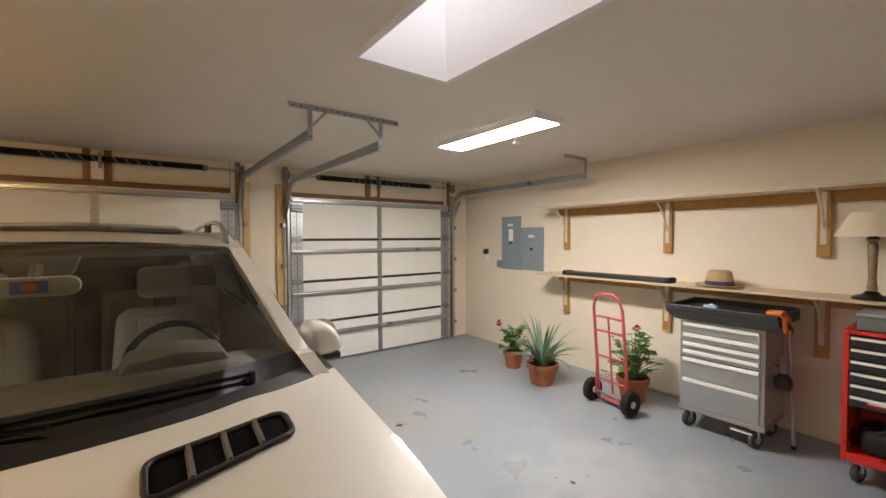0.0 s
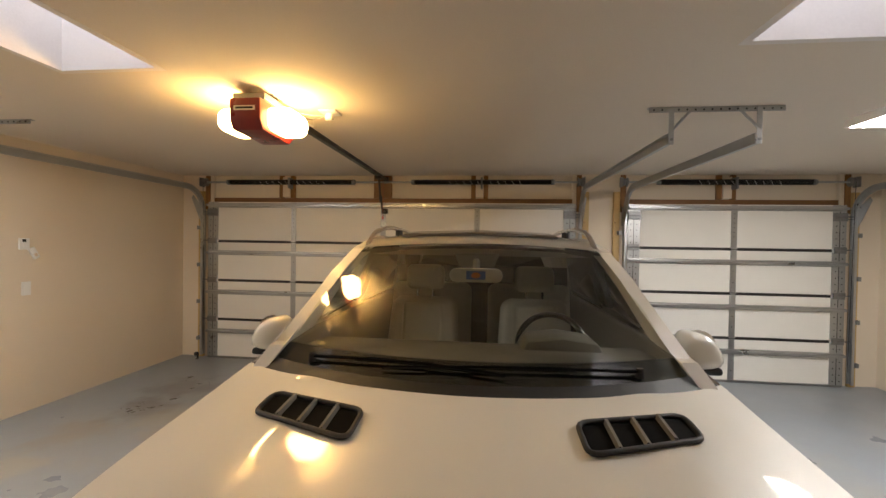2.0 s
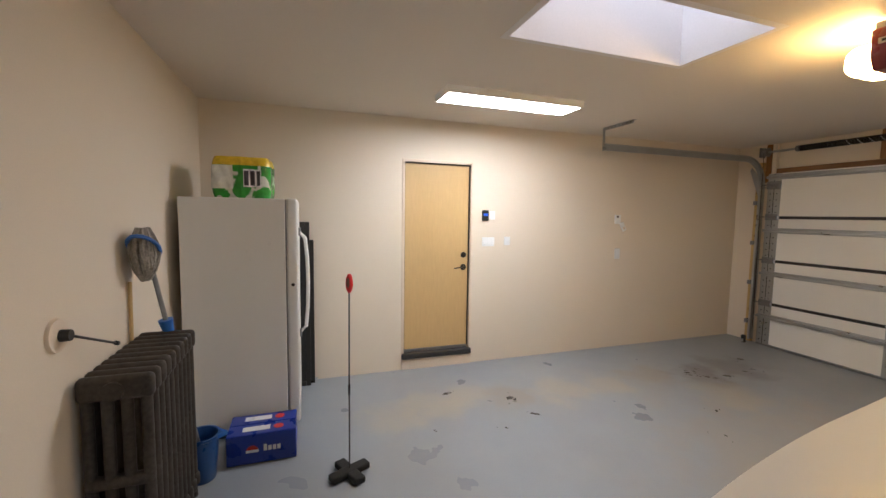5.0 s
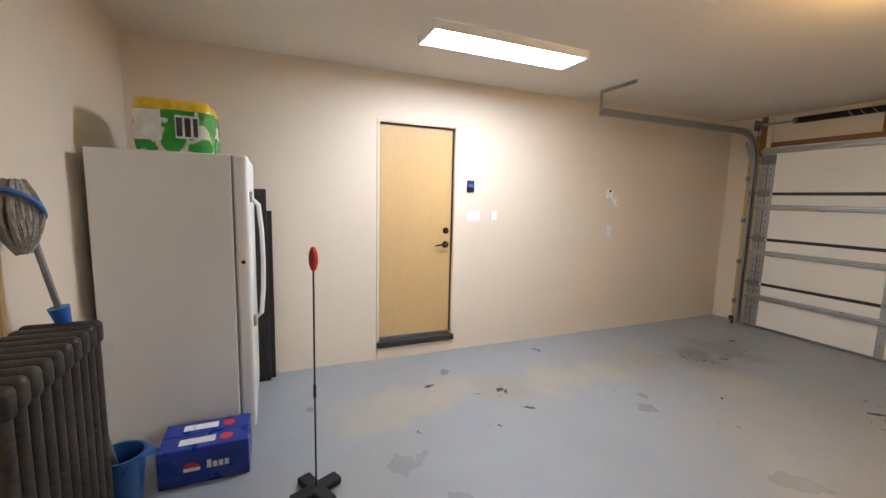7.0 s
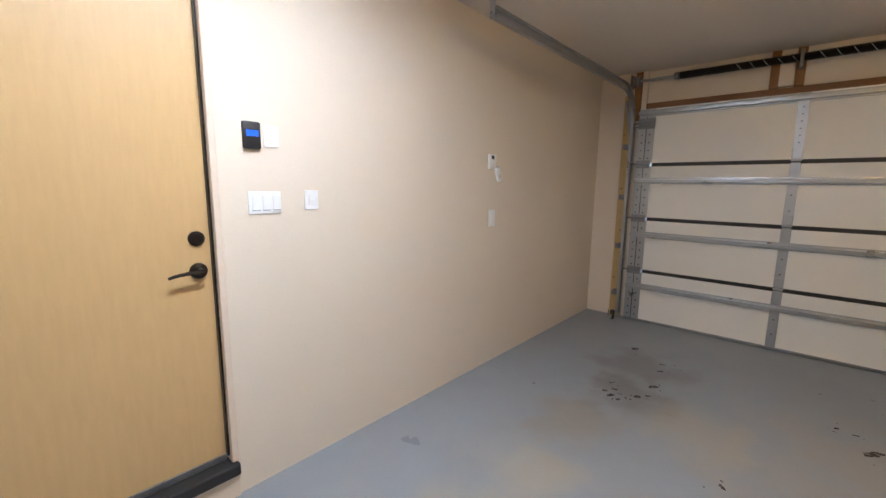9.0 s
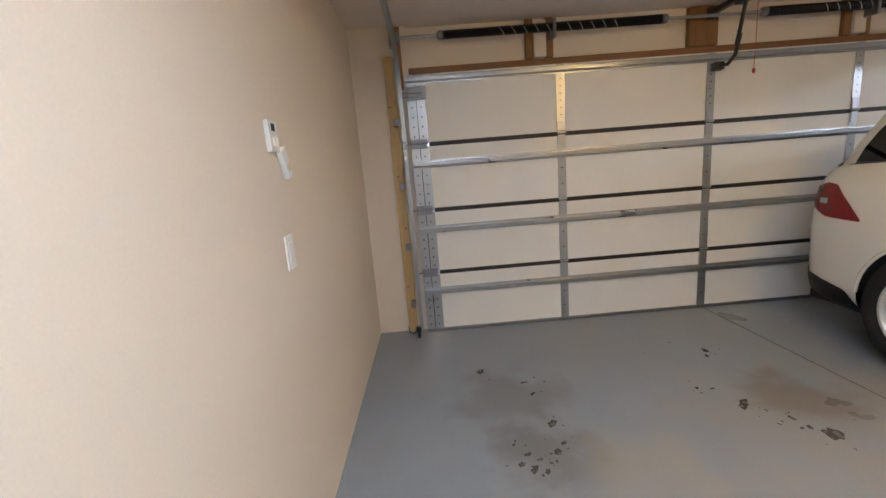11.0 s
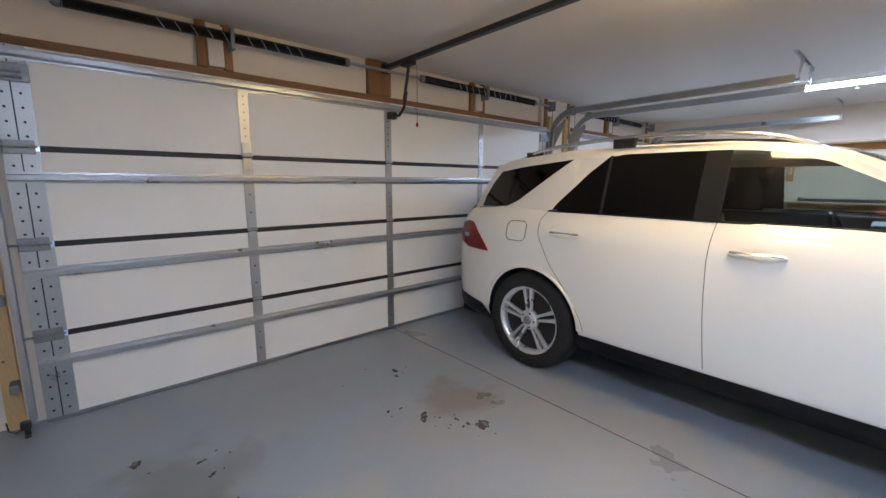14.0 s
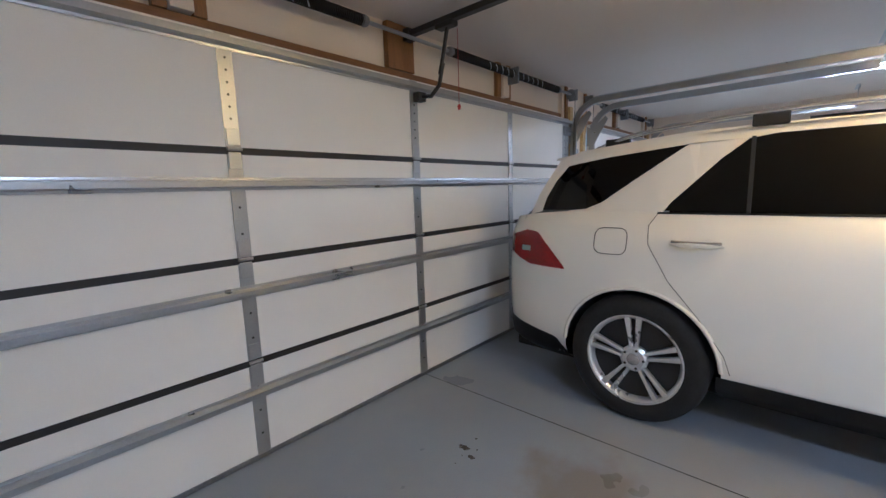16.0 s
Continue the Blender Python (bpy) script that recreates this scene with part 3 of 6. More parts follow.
box(-0.05, -0.02, OY0 + 0.036, OY1 - 0.036, OZ1 - 0.038, OZ1 - 0.028, bm=ws_)
part("weatherstrip", ws_, BRONZE, ed, "dark weatherstrip")
part("door_leaf", box(-0.085, -0.04, OY0 + 0.03, OY1 - 0.031, OZ0 + 0.075, OZ1 - 0.032, 0.003), DOORT, ed, "smooth tan door leaf")
part("threshold", box(-0.09, 0.035, OY0 + 0.004, OY1 - 0.004, OZ0 + 0.001, OZ0 + 0.055, 0.008), BLACK, ed, "black threshold")
part("door_sweep", box(-0.045, -0.032, OY0 + 0.036, OY1 - 0.036, OZ0 + 0.056, OZ0 + 0.085, 0.002), ZINCD, ed, "metal door sweep")
part("riser", box(0.0005, 0.016, OY0 + 0.004, OY1 - 0.004, 0.0005, OZ0 - 0.001, 0.003), CASING, ed, "cream curb under threshold")
dy = OY1 - 0.085
part("deadbolt", lathe([(0.0, 0), (0.030, 0), (0.030, 0.008), (0.022, 0.016), (0.0, 0.018)], (-0.04, dy, 1.155), 24, axis=(1, 0, 0)), BRONZE, ed, "dark bronze deadbolt", True)
hd = part("door_handle", lathe([(0.0, 0), (0.033, 0), (0.031, 0.010), (0.014, 0.016), (0.012, 0.045), (0.0, 0.048)], (-0.04, dy, 1.025), 24, axis=(1, 0, 0)), BRONZE, ed, "dark bronze lever handle", True)
part("lever", tube([(0.0, dy, 1.025), (0.006, dy - 0.05, 1.027), (0.006, dy - 0.09, 1.023), (0.0, dy - 0.115, 1.015)], [0.009, 0.008, 0.007, 0.006], 8), BRONZE, hd, "", True)

# ---- wall plates ----
def plate(name, y0, y1, z0, z1, label, category, wall="w", depth=0.007):
    x0, x1 = (0.0005, depth) if wall == "w" else (XR - depth, XR - 0.0005)
    t = thing(name, label, category, ((x0 + x1) / 2, (y0 + y1) / 2, z0))
    part("cover", box(x0, x1, y0, y1, z0, z1, 0.002), WHITEP, t, "white cover plate")
    return t


kp = thing("thermostat", "black wall keypad with blue lit display", "thermostat", (0.0, -3.68, 1.53))
part("body", box(0.0005, 0.022, -3.722, -3.648, 1.515, 1.625, 0.008), BLACK, kp, "black plastic body", True)
part("display", box(0.022, 0.0235, -3.71, -3.66, 1.565, 1.59), glow("blue_display", (0.02, 0.12, 0.75), 0.35), kp, "blue lit display")
plate("blank_plate", -3.632, -3.568, 1.528, 1.615, "white blank wall plate beside keypad", "wall plate")
t = plate("triple_switch", -3.712, -3.57, 1.245, 1.34, "white three-gang rocker switch plate", "switch")
for k in range(3):
    part("rocker", box(0.007, 0.0105, -3.697 + 0.045 * k, -3.665 + 0.045 * k, 1.262, 1.323, 0.001), WHITEP, t)
    part("rocker_gap", box(0.007, 0.0108, -3.697 + 0.045 * k, -3.665 + 0.045 * k, 1.258, 1.261), GREYS, t)
for y0, y1, z0, z1, lab in ((-3.455, -3.385, 1.255, 1.345, "white single rocker switch plate"), (-1.982, -1.905, 1.075, 1.20, "white rocker switch plate on beige wall")):
    t = plate("light_switch", y0, y1, z0, z1, lab, "switch")
    part("rocker", box(0.007, 0.0105, y0 + 0.02, y1 - 0.02, z0 + 0.025, z1 - 0.025, 0.001), WHITEP, t)
t = plate("opener_button", -2.005, -1.925, 1.495, 1.60, "white wall control for garage opener", "wall control", depth=0.018)
part("screen", box(0.018, 0.0195, -1.985, -1.955, 1.565, 1.59), BLACK, t, "small dark display")
part("button", box(0.018, 0.021, -1.98, -1.95, 1.515, 1.545, 0.003), WHITEP, t)
t = thing("remote_holder", "white remote hanging askew on wall", "remote", (0.0, -1.885, 1.41))
mr_ = Matrix.Translation((0.012, -1.885, 1.46)) @ Matrix.Rotation(radians(28), 4, "X")
part("case", moved(box(-0.0115, 0.012, -0.026, 0.026, -0.055, 0.055, 0.006), mr_), WHITEP, t, "white plastic case", True)
part("button", moved(box(0.012, 0.0145, -0.012, 0.012, -0.03, 0.0, 0.003), mr_), CASING, t)

# ---- breaker panels and outlets on the shelf wall ----
PANEL = mat("blue_grey_panel_paint", (0.235, 0.29, 0.32), 0.42, vary=0.04, bump=0.03)
for y0, y1, z0, z1, lab, paper in ((-1.235, -0.867, 1.152, 1.92, "tall blue-grey electrical breaker panel", 1), (-1.647, -1.25, 1.160, 1.755, "shorter blue-grey electrical breaker panel", 0)):
    t = thing("breaker_panel", lab, "breaker panel", (XR, (y0 + y1) / 2, z0), "breaker panels")
    part("cover", box(XR - 0.02, XR - 0.001, y0, y1, z0, z1, 0.003), PANEL, t, "steel cover")
    ym, zm = (y0 + y1) / 2, (z0 + z1) / 2
    part("door", box(XR - 0.028, XR - 0.0205, y0 + 0.045, y1 - 0.045, z0 + 0.06, z1 - 0.06, 0.003), PANEL, t, "hinged door")
    part("latch", box(XR - 0.034, XR - 0.028, ym - 0.025, ym + 0.02, zm - 0.02, zm + 0.02, 0.003), BLACK, t, "black latch")
    part("warning_label", box(XR - 0.0295, XR - 0.028, ym - 0.05, ym + 0.05, z1 - 0.14, z1 - 0.105), WHITEP, t, "white label strip")
    part("label_bar", box(XR - 0.0305, XR - 0.0295, ym - 0.04, ym + 0.04, z1 - 0.125, z1 - 0.118), REDP, t)
    if paper:
        part("paper", box(XR - 0.0295, XR - 0.028, ym - 0.055, ym + 0.03, zm + 0.03, zm + 0.20), WHITEP, t, "white paper note")
t = thing("junction_box", "small blue-grey junction box beside breaker panel", "junction box", (XR, -0.815, 1.17))
part("cover", box(XR - 0.03, XR - 0.001, -0.855, -0.77, 1.165, 1.275, 0.004), PANEL, t)
t = plate("outlet", -0.575, -0.505, 1.24, 1.36, "white outlet with black plug above single door side", "outlet", "e")
part("plug", box(XR - 0.06, XR - 0.007, -0.575, -0.50, 1.36, 1.44, 0.012), BLACK, t, "black plug adapter", True)

# ---- shelves ----
BOARD = mat("pale_shelf_board", (0.62, 0.49, 0.33), 0.55, vary=0.06, scale=3, bump=0.04, stretch=(4, 0.5, 4))
GOLD = mat("golden_stained_cleat", (0.42, 0.215, 0.05), 0.45, vary=0.14, scale=4, bump=0.05, stretch=(4, 4, 0.6))
BRKT = mat("cream_steel_bracket", (0.66, 0.58, 0.48), 0.4, 0.2, vary=0.03)
for z, zl, lab in ((1.975, 1.455, "long upper plywood wall shelf on steel brackets"), (1.155, 0.66, "long lower plywood wall shelf on steel brackets")):
    t = thing("wall_shelf", lab, "shelf", (XR, -4.0, z), "wall shelves")
    part("board", box(8.40, XR - 0.001, YB + 0.002, -1.805, z, z + 0.019, 0.002), BOARD, t, "pale plywood board")
    part("wall_cleat", box(XR - 0.02, XR - 0.001, YB + 0.002, -1.90, z - 0.09, z - 0.001, 0.003), GOLD, t, "golden brown wall cleat")
    for y in (-2.03, -3.255, -4.43, -5.6):
        part("upright_cleat", box(XR - 0.041, XR - 0.0205, y - 0.042, y + 0.042, zl, z - 0.002, 0.004), GOLD, t, "golden brown upright cleat")
        b = box(XR - 0.047, XR - 0.0415, y - 0.018, y + 0.018, zl + 0.10, z - 0.003, 0.001)
        box(8.44, XR - 0.0475, y - 0.018, y + 0.018, z - 0.008, z - 0.001, 0.001, bm=b)
        tube([(8.50, y, z - 0.012), (8.62, y, z - 0.10), (XR - 0.05, y, z - 0.29)], 0.011, 6, bm=b)
        part("bracket", b, BRKT, t, "cream steel angle bracket")
SZ = 1.155 + 0.0195
t = thing("tool_case", "long black soft case lying on lower shelf", "case", (8.52, -2.8, SZ))
b = moved(prism(rounded(0.15, 0.046, 0.021), -0.60, 0.60, "y", bev=0.008), Matrix.Translation((8.52, -2.80, SZ + 0.023)))
part("body", b, BLACK, t, "black fabric case", True)
part("end_cap", moved(prism(rounded(0.16, 0.052, 0.024), -0.02, 0.02, "y"), Matrix.Translation((8.52, -3.385, SZ + 0.026))), RUBBER, t)
part("end_cap", moved(prism(rounded(0.16, 0.052, 0.024), -0.02, 0.02, "y"), Matrix.Translation((8.52, -2.215, SZ + 0.026))), RUBBER, t)
STRAW = mat("tan_straw", (0.46, 0.32, 0.17), 0.8, vary=0.15, scale=30, fine=160, bump=0.25)
t = thing("straw_hat", "tan straw fedora with dark band on shelf", "hat", (8.54, -3.79, SZ))
b = lathe([(r * 1.06, h * 1.28) for r, h in ((0.0, 0.115), (0.04, 0.108), (0.07, 0.117), (0.085, 0.105), (0.098, 0.06), (0.102, 0.016), (0.13, 0.008), (0.165, 0.012), (0.178, 0.02), (0.178, 0.016), (0.165, 0.006), (0.13, 0.001), (0.0, 0.001))][::-1], (8.54, -3.79, SZ), 32)
for v in b.verts:
    v.co.x = 8.54 + (v.co.x - 8.54) * 0.88
part("crown_and_brim", b, STRAW, t, "", True, 70)
b = lathe([(0.108, 0.016), (0.113, 0.02), (0.110, 0.054), (0.105, 0.056)], (8.54, -3.79, SZ), 32)
for v in b.verts:
    v.co.x = 8.54 + (v.co.x - 8.54) * 0.88
part("band", b, mat("dark_blue_band", (0.03, 0.035, 0.06), 0.7), t, "dark patterned hat band", True)
t = thing("table_lamp", "table lamp with cream shade and bronze column on shelf", "lamp", (8.56, -4.72, SZ))
LX, LY = 8.56, -4.72
part("foot", lathe([(0.0, 0), (0.105, 0), (0.105, 0.014), (0.085, 0.026), (0.05, 0.036), (0.03, 0.06), (0.0, 0.06)], (LX, LY, SZ), 28), BRONZE, t, "dark bronze foot", True)
part("column", lathe([(0.022, 0.06), (0.03, 0.08), (0.024, 0.11), (0.022, 0.16), (0.026, 0.30), (0.03, 0.38), (0.022, 0.40), (0.038, 0.425), (0.018, 0.45), (0.008, 0.47), (0.008, 0.62)], (LX, LY, SZ), 20), mat("aged_bronze", (0.30, 0.22, 0.14), 0.4, 0.5, vary=0.25, scale=20, bump=0.1), t, "turned bronze column", True)
part("shade", lathe([(0.205, 0.445), (0.115, 0.615), (0.113, 0.615), (0.203, 0.445)], (LX, LY, SZ), 36), mat("cream_lampshade", (0.70, 0.60, 0.45), 0.8, vary=0.04, fine=300, bump=0.15), t, "cream fabric shade", True)

# ---- steel tool chest ----
STEEL = mat("brushed_stainless", (0.43, 0.425, 0.41), 0.33, 0.8, vary=0.05, scale=3, fine=60, bump=0.02, stretch=(1, 0.1, 6))
LTST = mat("bright_drawer_pull", (0.80, 0.79, 0.76), 0.35, 0.15, vary=0.02, bump=0)
CASTER = mat("grey_caster_rubber", (0.06, 0.06, 0.062), 0.6, vary=0.1)


def caster(parent, x, y, r=0.062):
    w = part("caster", lathe([(0.0, -0.018), (r - 0.01, -0.018), (r, -0.010), (r, 0.010), (r - 0.01, 0.018), (0.0, 0.018)], (x, y, r), 24, axis=(0.4, 1, 0)), CASTER, parent, "grey swivel caster", True)
    part("fork", box(x - 0.012, x + 0.02, y - 0.028, y + 0.028, r + 0.004, r * 2 + 0.035, 0.006), ZINC, w)
    part("axle_cap", lathe([(0.0, -0.021), (0.03, -0.021), (0.03, 0.021), (0.0, 0.021)], (x, y, r), 16, axis=(0.4, 1, 0)), ZINC, w)


t = thing("tool_chest", "stainless rolling tool chest with six drawers", "tool chest", (8.35, -3.95, 0))
X0, Y0, Y1 = 8.12, -4.24, -3.645
part("cabinet", box(X0 + 0.008, 8.60, Y0, Y1, 0.165, 0.925, 0.008), STEEL, t, "stainless steel cabinet")
tops = (0.905, 0.815, 0.74, 0.675, 0.61, 0.435)
for k, z in enumerate(tops):
    zb = (tops + (0.205,))[k + 1] + (0.012 if k < 5 else 0)
    if k == 4:
        zb = 0.447
    d = part("drawer", box(X0 - 0.006, X0 + 0.0075, Y0 + 0.03, Y1 - 0.03, zb, z - 0.002, 0.003), STEEL, t, "steel drawer front")
    part("drawer_pull", prism([(X0 - 0.0065, z - 0.002), (X0 - 0.024, z - 0.006), (X0 - 0.026, z - 0.026), (X0 - 0.0065, z - 0.020)], Y0 + 0.035, Y1 - 0.035, "y"), LTST, d, "bright full-width pull")
part("base_rail", box(X0 - 0.002, 8.602, Y0 - 0.004, Y1 + 0.004, 0.160, 0.200, 0.004), STEEL, t, "steel base rail")
part("top_tray", prism([(Y0 - 0.085, 1.045), (Y0 - 0.085, 0.965), (Y0 - 0.03, 0.927), (Y1 + 0.03, 0.927), (Y1 + 0.10, 0.985), (Y1 + 0.10, 1.045), (Y1 + 0.085, 1.045), (Y1 + 0.07, 1.005), (Y0 - 0.06, 1.005), (Y0 - 0.07, 1.045)], X0 - 0.035, 8.62, "x", bev=0.004), BLACK, t, "black moulded top tray")
part("tray_lip", box(X0 - 0.04, X0 - 0.012, Y0 - 0.08, Y1 + 0.095, 1.0, 1.05, 0.008), BLACK, t, "")
part("tray_lip", box(8.595, 8.625, Y0 - 0.08, Y1 + 0.095, 1.0, 1.055, 0.008), BLACK, t, "")
for x in (8.19, 8.52):
    for y in (-4.17, -3.70):
        caster(t, x, y, 0.068)
part("brake_pedal", box(8.13, 8.17, -4.16, -4.02, 0.105, 0.12, 0.004), LTST, t, "caster brake pedal")
for k, (y, z, col) in enumerate(((-4.27, 0.50, None), (-4.27, 0.60, None))):
    part("side_hook", tube([(8.30, Y0 - 0.002, z + 0.05), (8.30, Y0 - 0.05, z + 0.04), (8.30, Y0 - 0.055, z)], 0.006, 6), BLACK, t)
t = thing("work_gloves", "orange and black work gloves over tool chest corner", "gloves", (8.17, -4.30, 0.95))
b = bmesh.new()
for k in range(7):
    cx, cz = 8.12 + 0.03 * (k % 4), 1.055 + 0.004 * (k % 3)
    tube([(cx, -4.24, cz), (cx, -4.325, cz), (cx + 0.006, -4.345, cz - 0.035), (cx + 0.01 * (k % 3), -4.35, 0.93 + 0.02 * (k % 3))], [0.016, 0.020, 0.018, 0.012], 7, bm=b)
part("glove", b, ORANGE, t, "orange knit gloves", True)
part("cuff", tube([(8.14, -4.352, 0.99), (8.20, -4.36, 0.95), (8.24, -4.35, 0.90)], [0.02, 0.022, 0.014], 8), BLACK, t, "black cuff", True)
part("tag", box(8.145, 8.185, -4.372, -4.362, 0.905, 0.945, 0.004), mat("yellow_plastic", (0.62, 0.42, 0.04), 0.5), t, "yellow tag")
t = thing("bucket_tool", "dark handheld tool hanging on chest side", "tool", (8.30, -4.30, 0.55))
part("body", lathe([(0.0, 0.0), (0.045, 0.01), (0.06, 0.05), (0.05, 0.10), (0.02, 0.13), (0.0, 0.135)], (8.30, -4.302, 0.46), 18), BLACK, t, "black plastic body", True)
part("grip", tube([(8.30, -4.30, 0.58), (8.30, -4.30, 0.66), (8.33, -4.29, 0.70)], 0.018, 8), GREYS, t, "", True)
t = thing("steel_pole", "grey steel pole leaning by tool chest", "pole", (8.30, -4.40, 0))
part("shaft", tube([(8.40, -4.35, 0.005), (8.38, -4.305, 0.98)], 0.013, 10), ZINC, t, "", True)
part("cap", tube([(8.40, -4.35, 0.001), (8.399, -4.349, 0.03)], 0.017, 10), RUBBER, t)
t = thing("cloth_rag", "crumpled pale blue rag on tool chest", "rag", (8.2, -3.86, 1.008))
b = bmesh.new()
bmesh.ops.create_icosphere(b, subdivisions=3, radius=1)
for v in b.verts:
    n_ = noise.noise(v.co * 2.3)
    v.co = Vector((8.17 + v.co.x * 0.05 * (1 + n_ * 0.5), -3.86 + v.co.y * 0.055 * (1 + n_ * 0.5), 1.006 + max(0, v.co.z + 0.4 + n_ * 0.4) * 0.045))
part("cloth", b, mat("pale_blue_cloth", (0.30, 0.40, 0.52), 0.9, bump=0.2), t, "", True, 80)

# ---- red tool cabinet ----
REDM = mat("red_enamel", (0.55, 0.022, 0.016), 0.3, vary=0.05, bump=0.01, coat=0.3)
t = thing("red_tool_cabinet", "red rolling tool cabinet with black drawers", "tool cabinet", (8.35, -5.0, 0))
X0, Y0, Y1 = 8.13, -5.36, -4.645
b = box(X0, 8.62, Y1 - 0.03, Y1, 0.15, 1.01, 0.004)
box(X0, 8.62, Y0, Y0 + 0.03, 0.15, 1.01, 0.004, bm=b)
box(8.60, 8.62, Y0 + 0.03, Y1 - 0.03, 0.15, 1.01, bm=b)
box(X0, 8.60, Y0 + 0.03, Y1 - 0.03, 0.15, 0.205, 0.004, bm=b)
box(X0, 8.60, Y0 + 0.03, Y1 - 0.03, 0.985, 1.01, 0.004, bm=b)
part("case", b, REDM, t, "red enamelled steel case")
part("open_shelf", box(X0 + 0.02, 8.60, Y0 + 0.031, Y1 - 0.031, 0.52, 0.53), BLACK, t)
for k in range(6):
    z1 = 0.975 - 0.077 * k
    d = part("drawer", box(X0 - 0.004, X0 + 0.30, Y0 + 0.034, Y1 - 0.034, z1 - 0.070, z1, 0.003), BLACK, t, "black drawer front")
    part("drawer_pull", prism([(X0 - 0.0045, z1 - 0.004), (X0 - 0.016, z1 - 0.006), (X0 - 0.018, z1 - 0.020), (X0 - 0.0045, z1 - 0.014)], Y0 + 0.04, Y1 - 0.04, "y"), LTST, d, "bright drawer pull")
part("badge", box(X0 - 0.0065, X0 - 0.0045, -4.86, -4.76, 0.545, 0.575), REDM, t, "red and white badge")
part("badge_bar", box(X0 - 0.0075, X0 - 0.0065, -4.85, -4.77, 0.556, 0.564), WHITEP, t)
for x in (8.21, 8.53):
    for y in (-5.27, -4.72):
        caster(t, x, y, 0.06)
t = thing("tool_bag", "black tool bag inside red cabinet shelf", "bag", (8.3, -4.95, 0.206))
b = box(8.17, 8.48, -5.25, -4.72, 0.206, 0.36, 0.05, 4)
for v in b.verts:
    v.co.z += 0.03 * noise.noise(v.co * 9)
part("body", b, RUBBER, t, "black fabric body", True, 60)
part("strap", tube([(8.20, -5.1, 0.35), (8.19, -5.0, 0.43), (8.19, -4.9, 0.43), (8.20, -4.8, 0.35)], 0.012, 7), BLACK, t, "", True)
t = thing("metal_box", "grey-green steel box on red cabinet", "box", (8.36, -4.95, 1.011))
part("box_body", box(8.17, 8.50, -5.2, -4.70, 1.011, 1.10, 0.008), mat("grey_green_steel", (0.16, 0.18, 0.17), 0.4, 0.3), t)
part("box_lid", box(8.165, 8.505, -5.205, -4.695, 1.101, 1.125, 0.006), GREYS, t, "grey lid")

# ---- hand truck ----
PINK = mat("faded_red_paint", (0.50, 0.085, 0.095), 0.45, vary=0.12, scale=12, bump=0.03)
t = thing("hand_truck", "faded red two-wheeled hand truck with black tyres", "hand truck", (8.0, -3.05, 0))
HX, HY = 8.02, -3.05
up = lambda y, z: (HX - 0.055 - 0.10 * z, y, z)
loop = [up(HY + 0.165, 0.09), up(HY + 0.165, 0.6), up(HY + 0.163, 0.95), up(HY + 0.13, 1.05), up(HY + 0.06, 1.085), up(HY - 0.06, 1.085), up(HY - 0.13, 1.05), up(HY - 0.163, 0.95), up(HY - 0.165, 0.6), up(HY - 0.165, 0.09)]
part("frame_tube", tube(loop, 0.0145, 10), PINK, t, "bent red tube frame", True, 70)
for z in (0.24, 0.47, 0.72, 0.86):
    part("cross_bar", tube([up(HY + 0.165, z), up(HY, z + 0.004), up(HY - 0.165, z)], 0.011, 8), PINK, t, "", True)
part("center_bar", tube([up(HY, 0.13), up(HY, 0.86)], 0.010, 8), PINK, t, "", True)
part("toe_plate", box(HX - 0.05, HX + 0.06, HY - 0.18, HY + 0.18, 0.028, 0.036, 0.002), PINK, t, "red steel toe plate")
part("axle", cyl((HX - 0.10, HY - 0.225, 0.115), (HX - 0.10, HY + 0.225, 0.115), 0.010), ZINC, t)
for s in (-1, 1):
    c = (HX - 0.10, HY + s * 0.215, 0.115)
    w = part("wheel", lathe([(0.06, -0.03), (0.095, -0.034), (0.112, -0.022), (0.115, 0), (0.112, 0.022), (0.095, 0.034), (0.06, 0.03)], c, 28, axis=(0, 1, 0)), RUBBER, t, "black pneumatic tyre", True)
    part("rim", lathe([(0.012, -0.034), (0.03, -0.034), (0.035, -0.02), (0.06, -0.03), (0.06, 0.03), (0.035, 0.02), (0.03, 0.034), (0.012, 0.034)], c, 20, axis=(0, 1, 0)), LTST, w, "pale steel rim", True)
    part("axle_strut", tube([(HX - 0.10, HY + s * 0.17, 0.115), up(HY + s * 0.165, 0.46)], 0.010, 8), PINK, t, "", True)
    part("fender", tube([(HX - 0.10, HY + s * 0.17, 0.115), (HX - 0.06, HY + s * 0.165, 0.04)], 0.012, 8), PINK, t)

t.location = (8.06, -3.11, 0)
t.rotation_euler.z = radians(-9)

# ---- plants ----
TERRA = mat("terracotta", (0.36, 0.125, 0.052), 0.75, vary=0.15, scale=9, bump=0.12)
SOIL = mat("dark_soil", (0.045, 0.03, 0.02), 0.95, vary=0.4, scale=40, bump=0.4)
LEAF = mat("geranium_leaf_green", (0.11, 0.215, 0.05), 0.5, vary=0.35, scale=25, bump=0.1)
ALOE = mat("aloe_blue_green", (0.125, 0.205, 0.12), 0.45, vary=0.25, scale=20, bump=0.08)
PETAL = mat("red_petals", (0.48, 0.012, 0.022), 0.5, vary=0.2, scale=60, bump=0.1)
STALK = mat("green_stalk", (0.12, 0.19, 0.05), 0.6, vary=0.2)


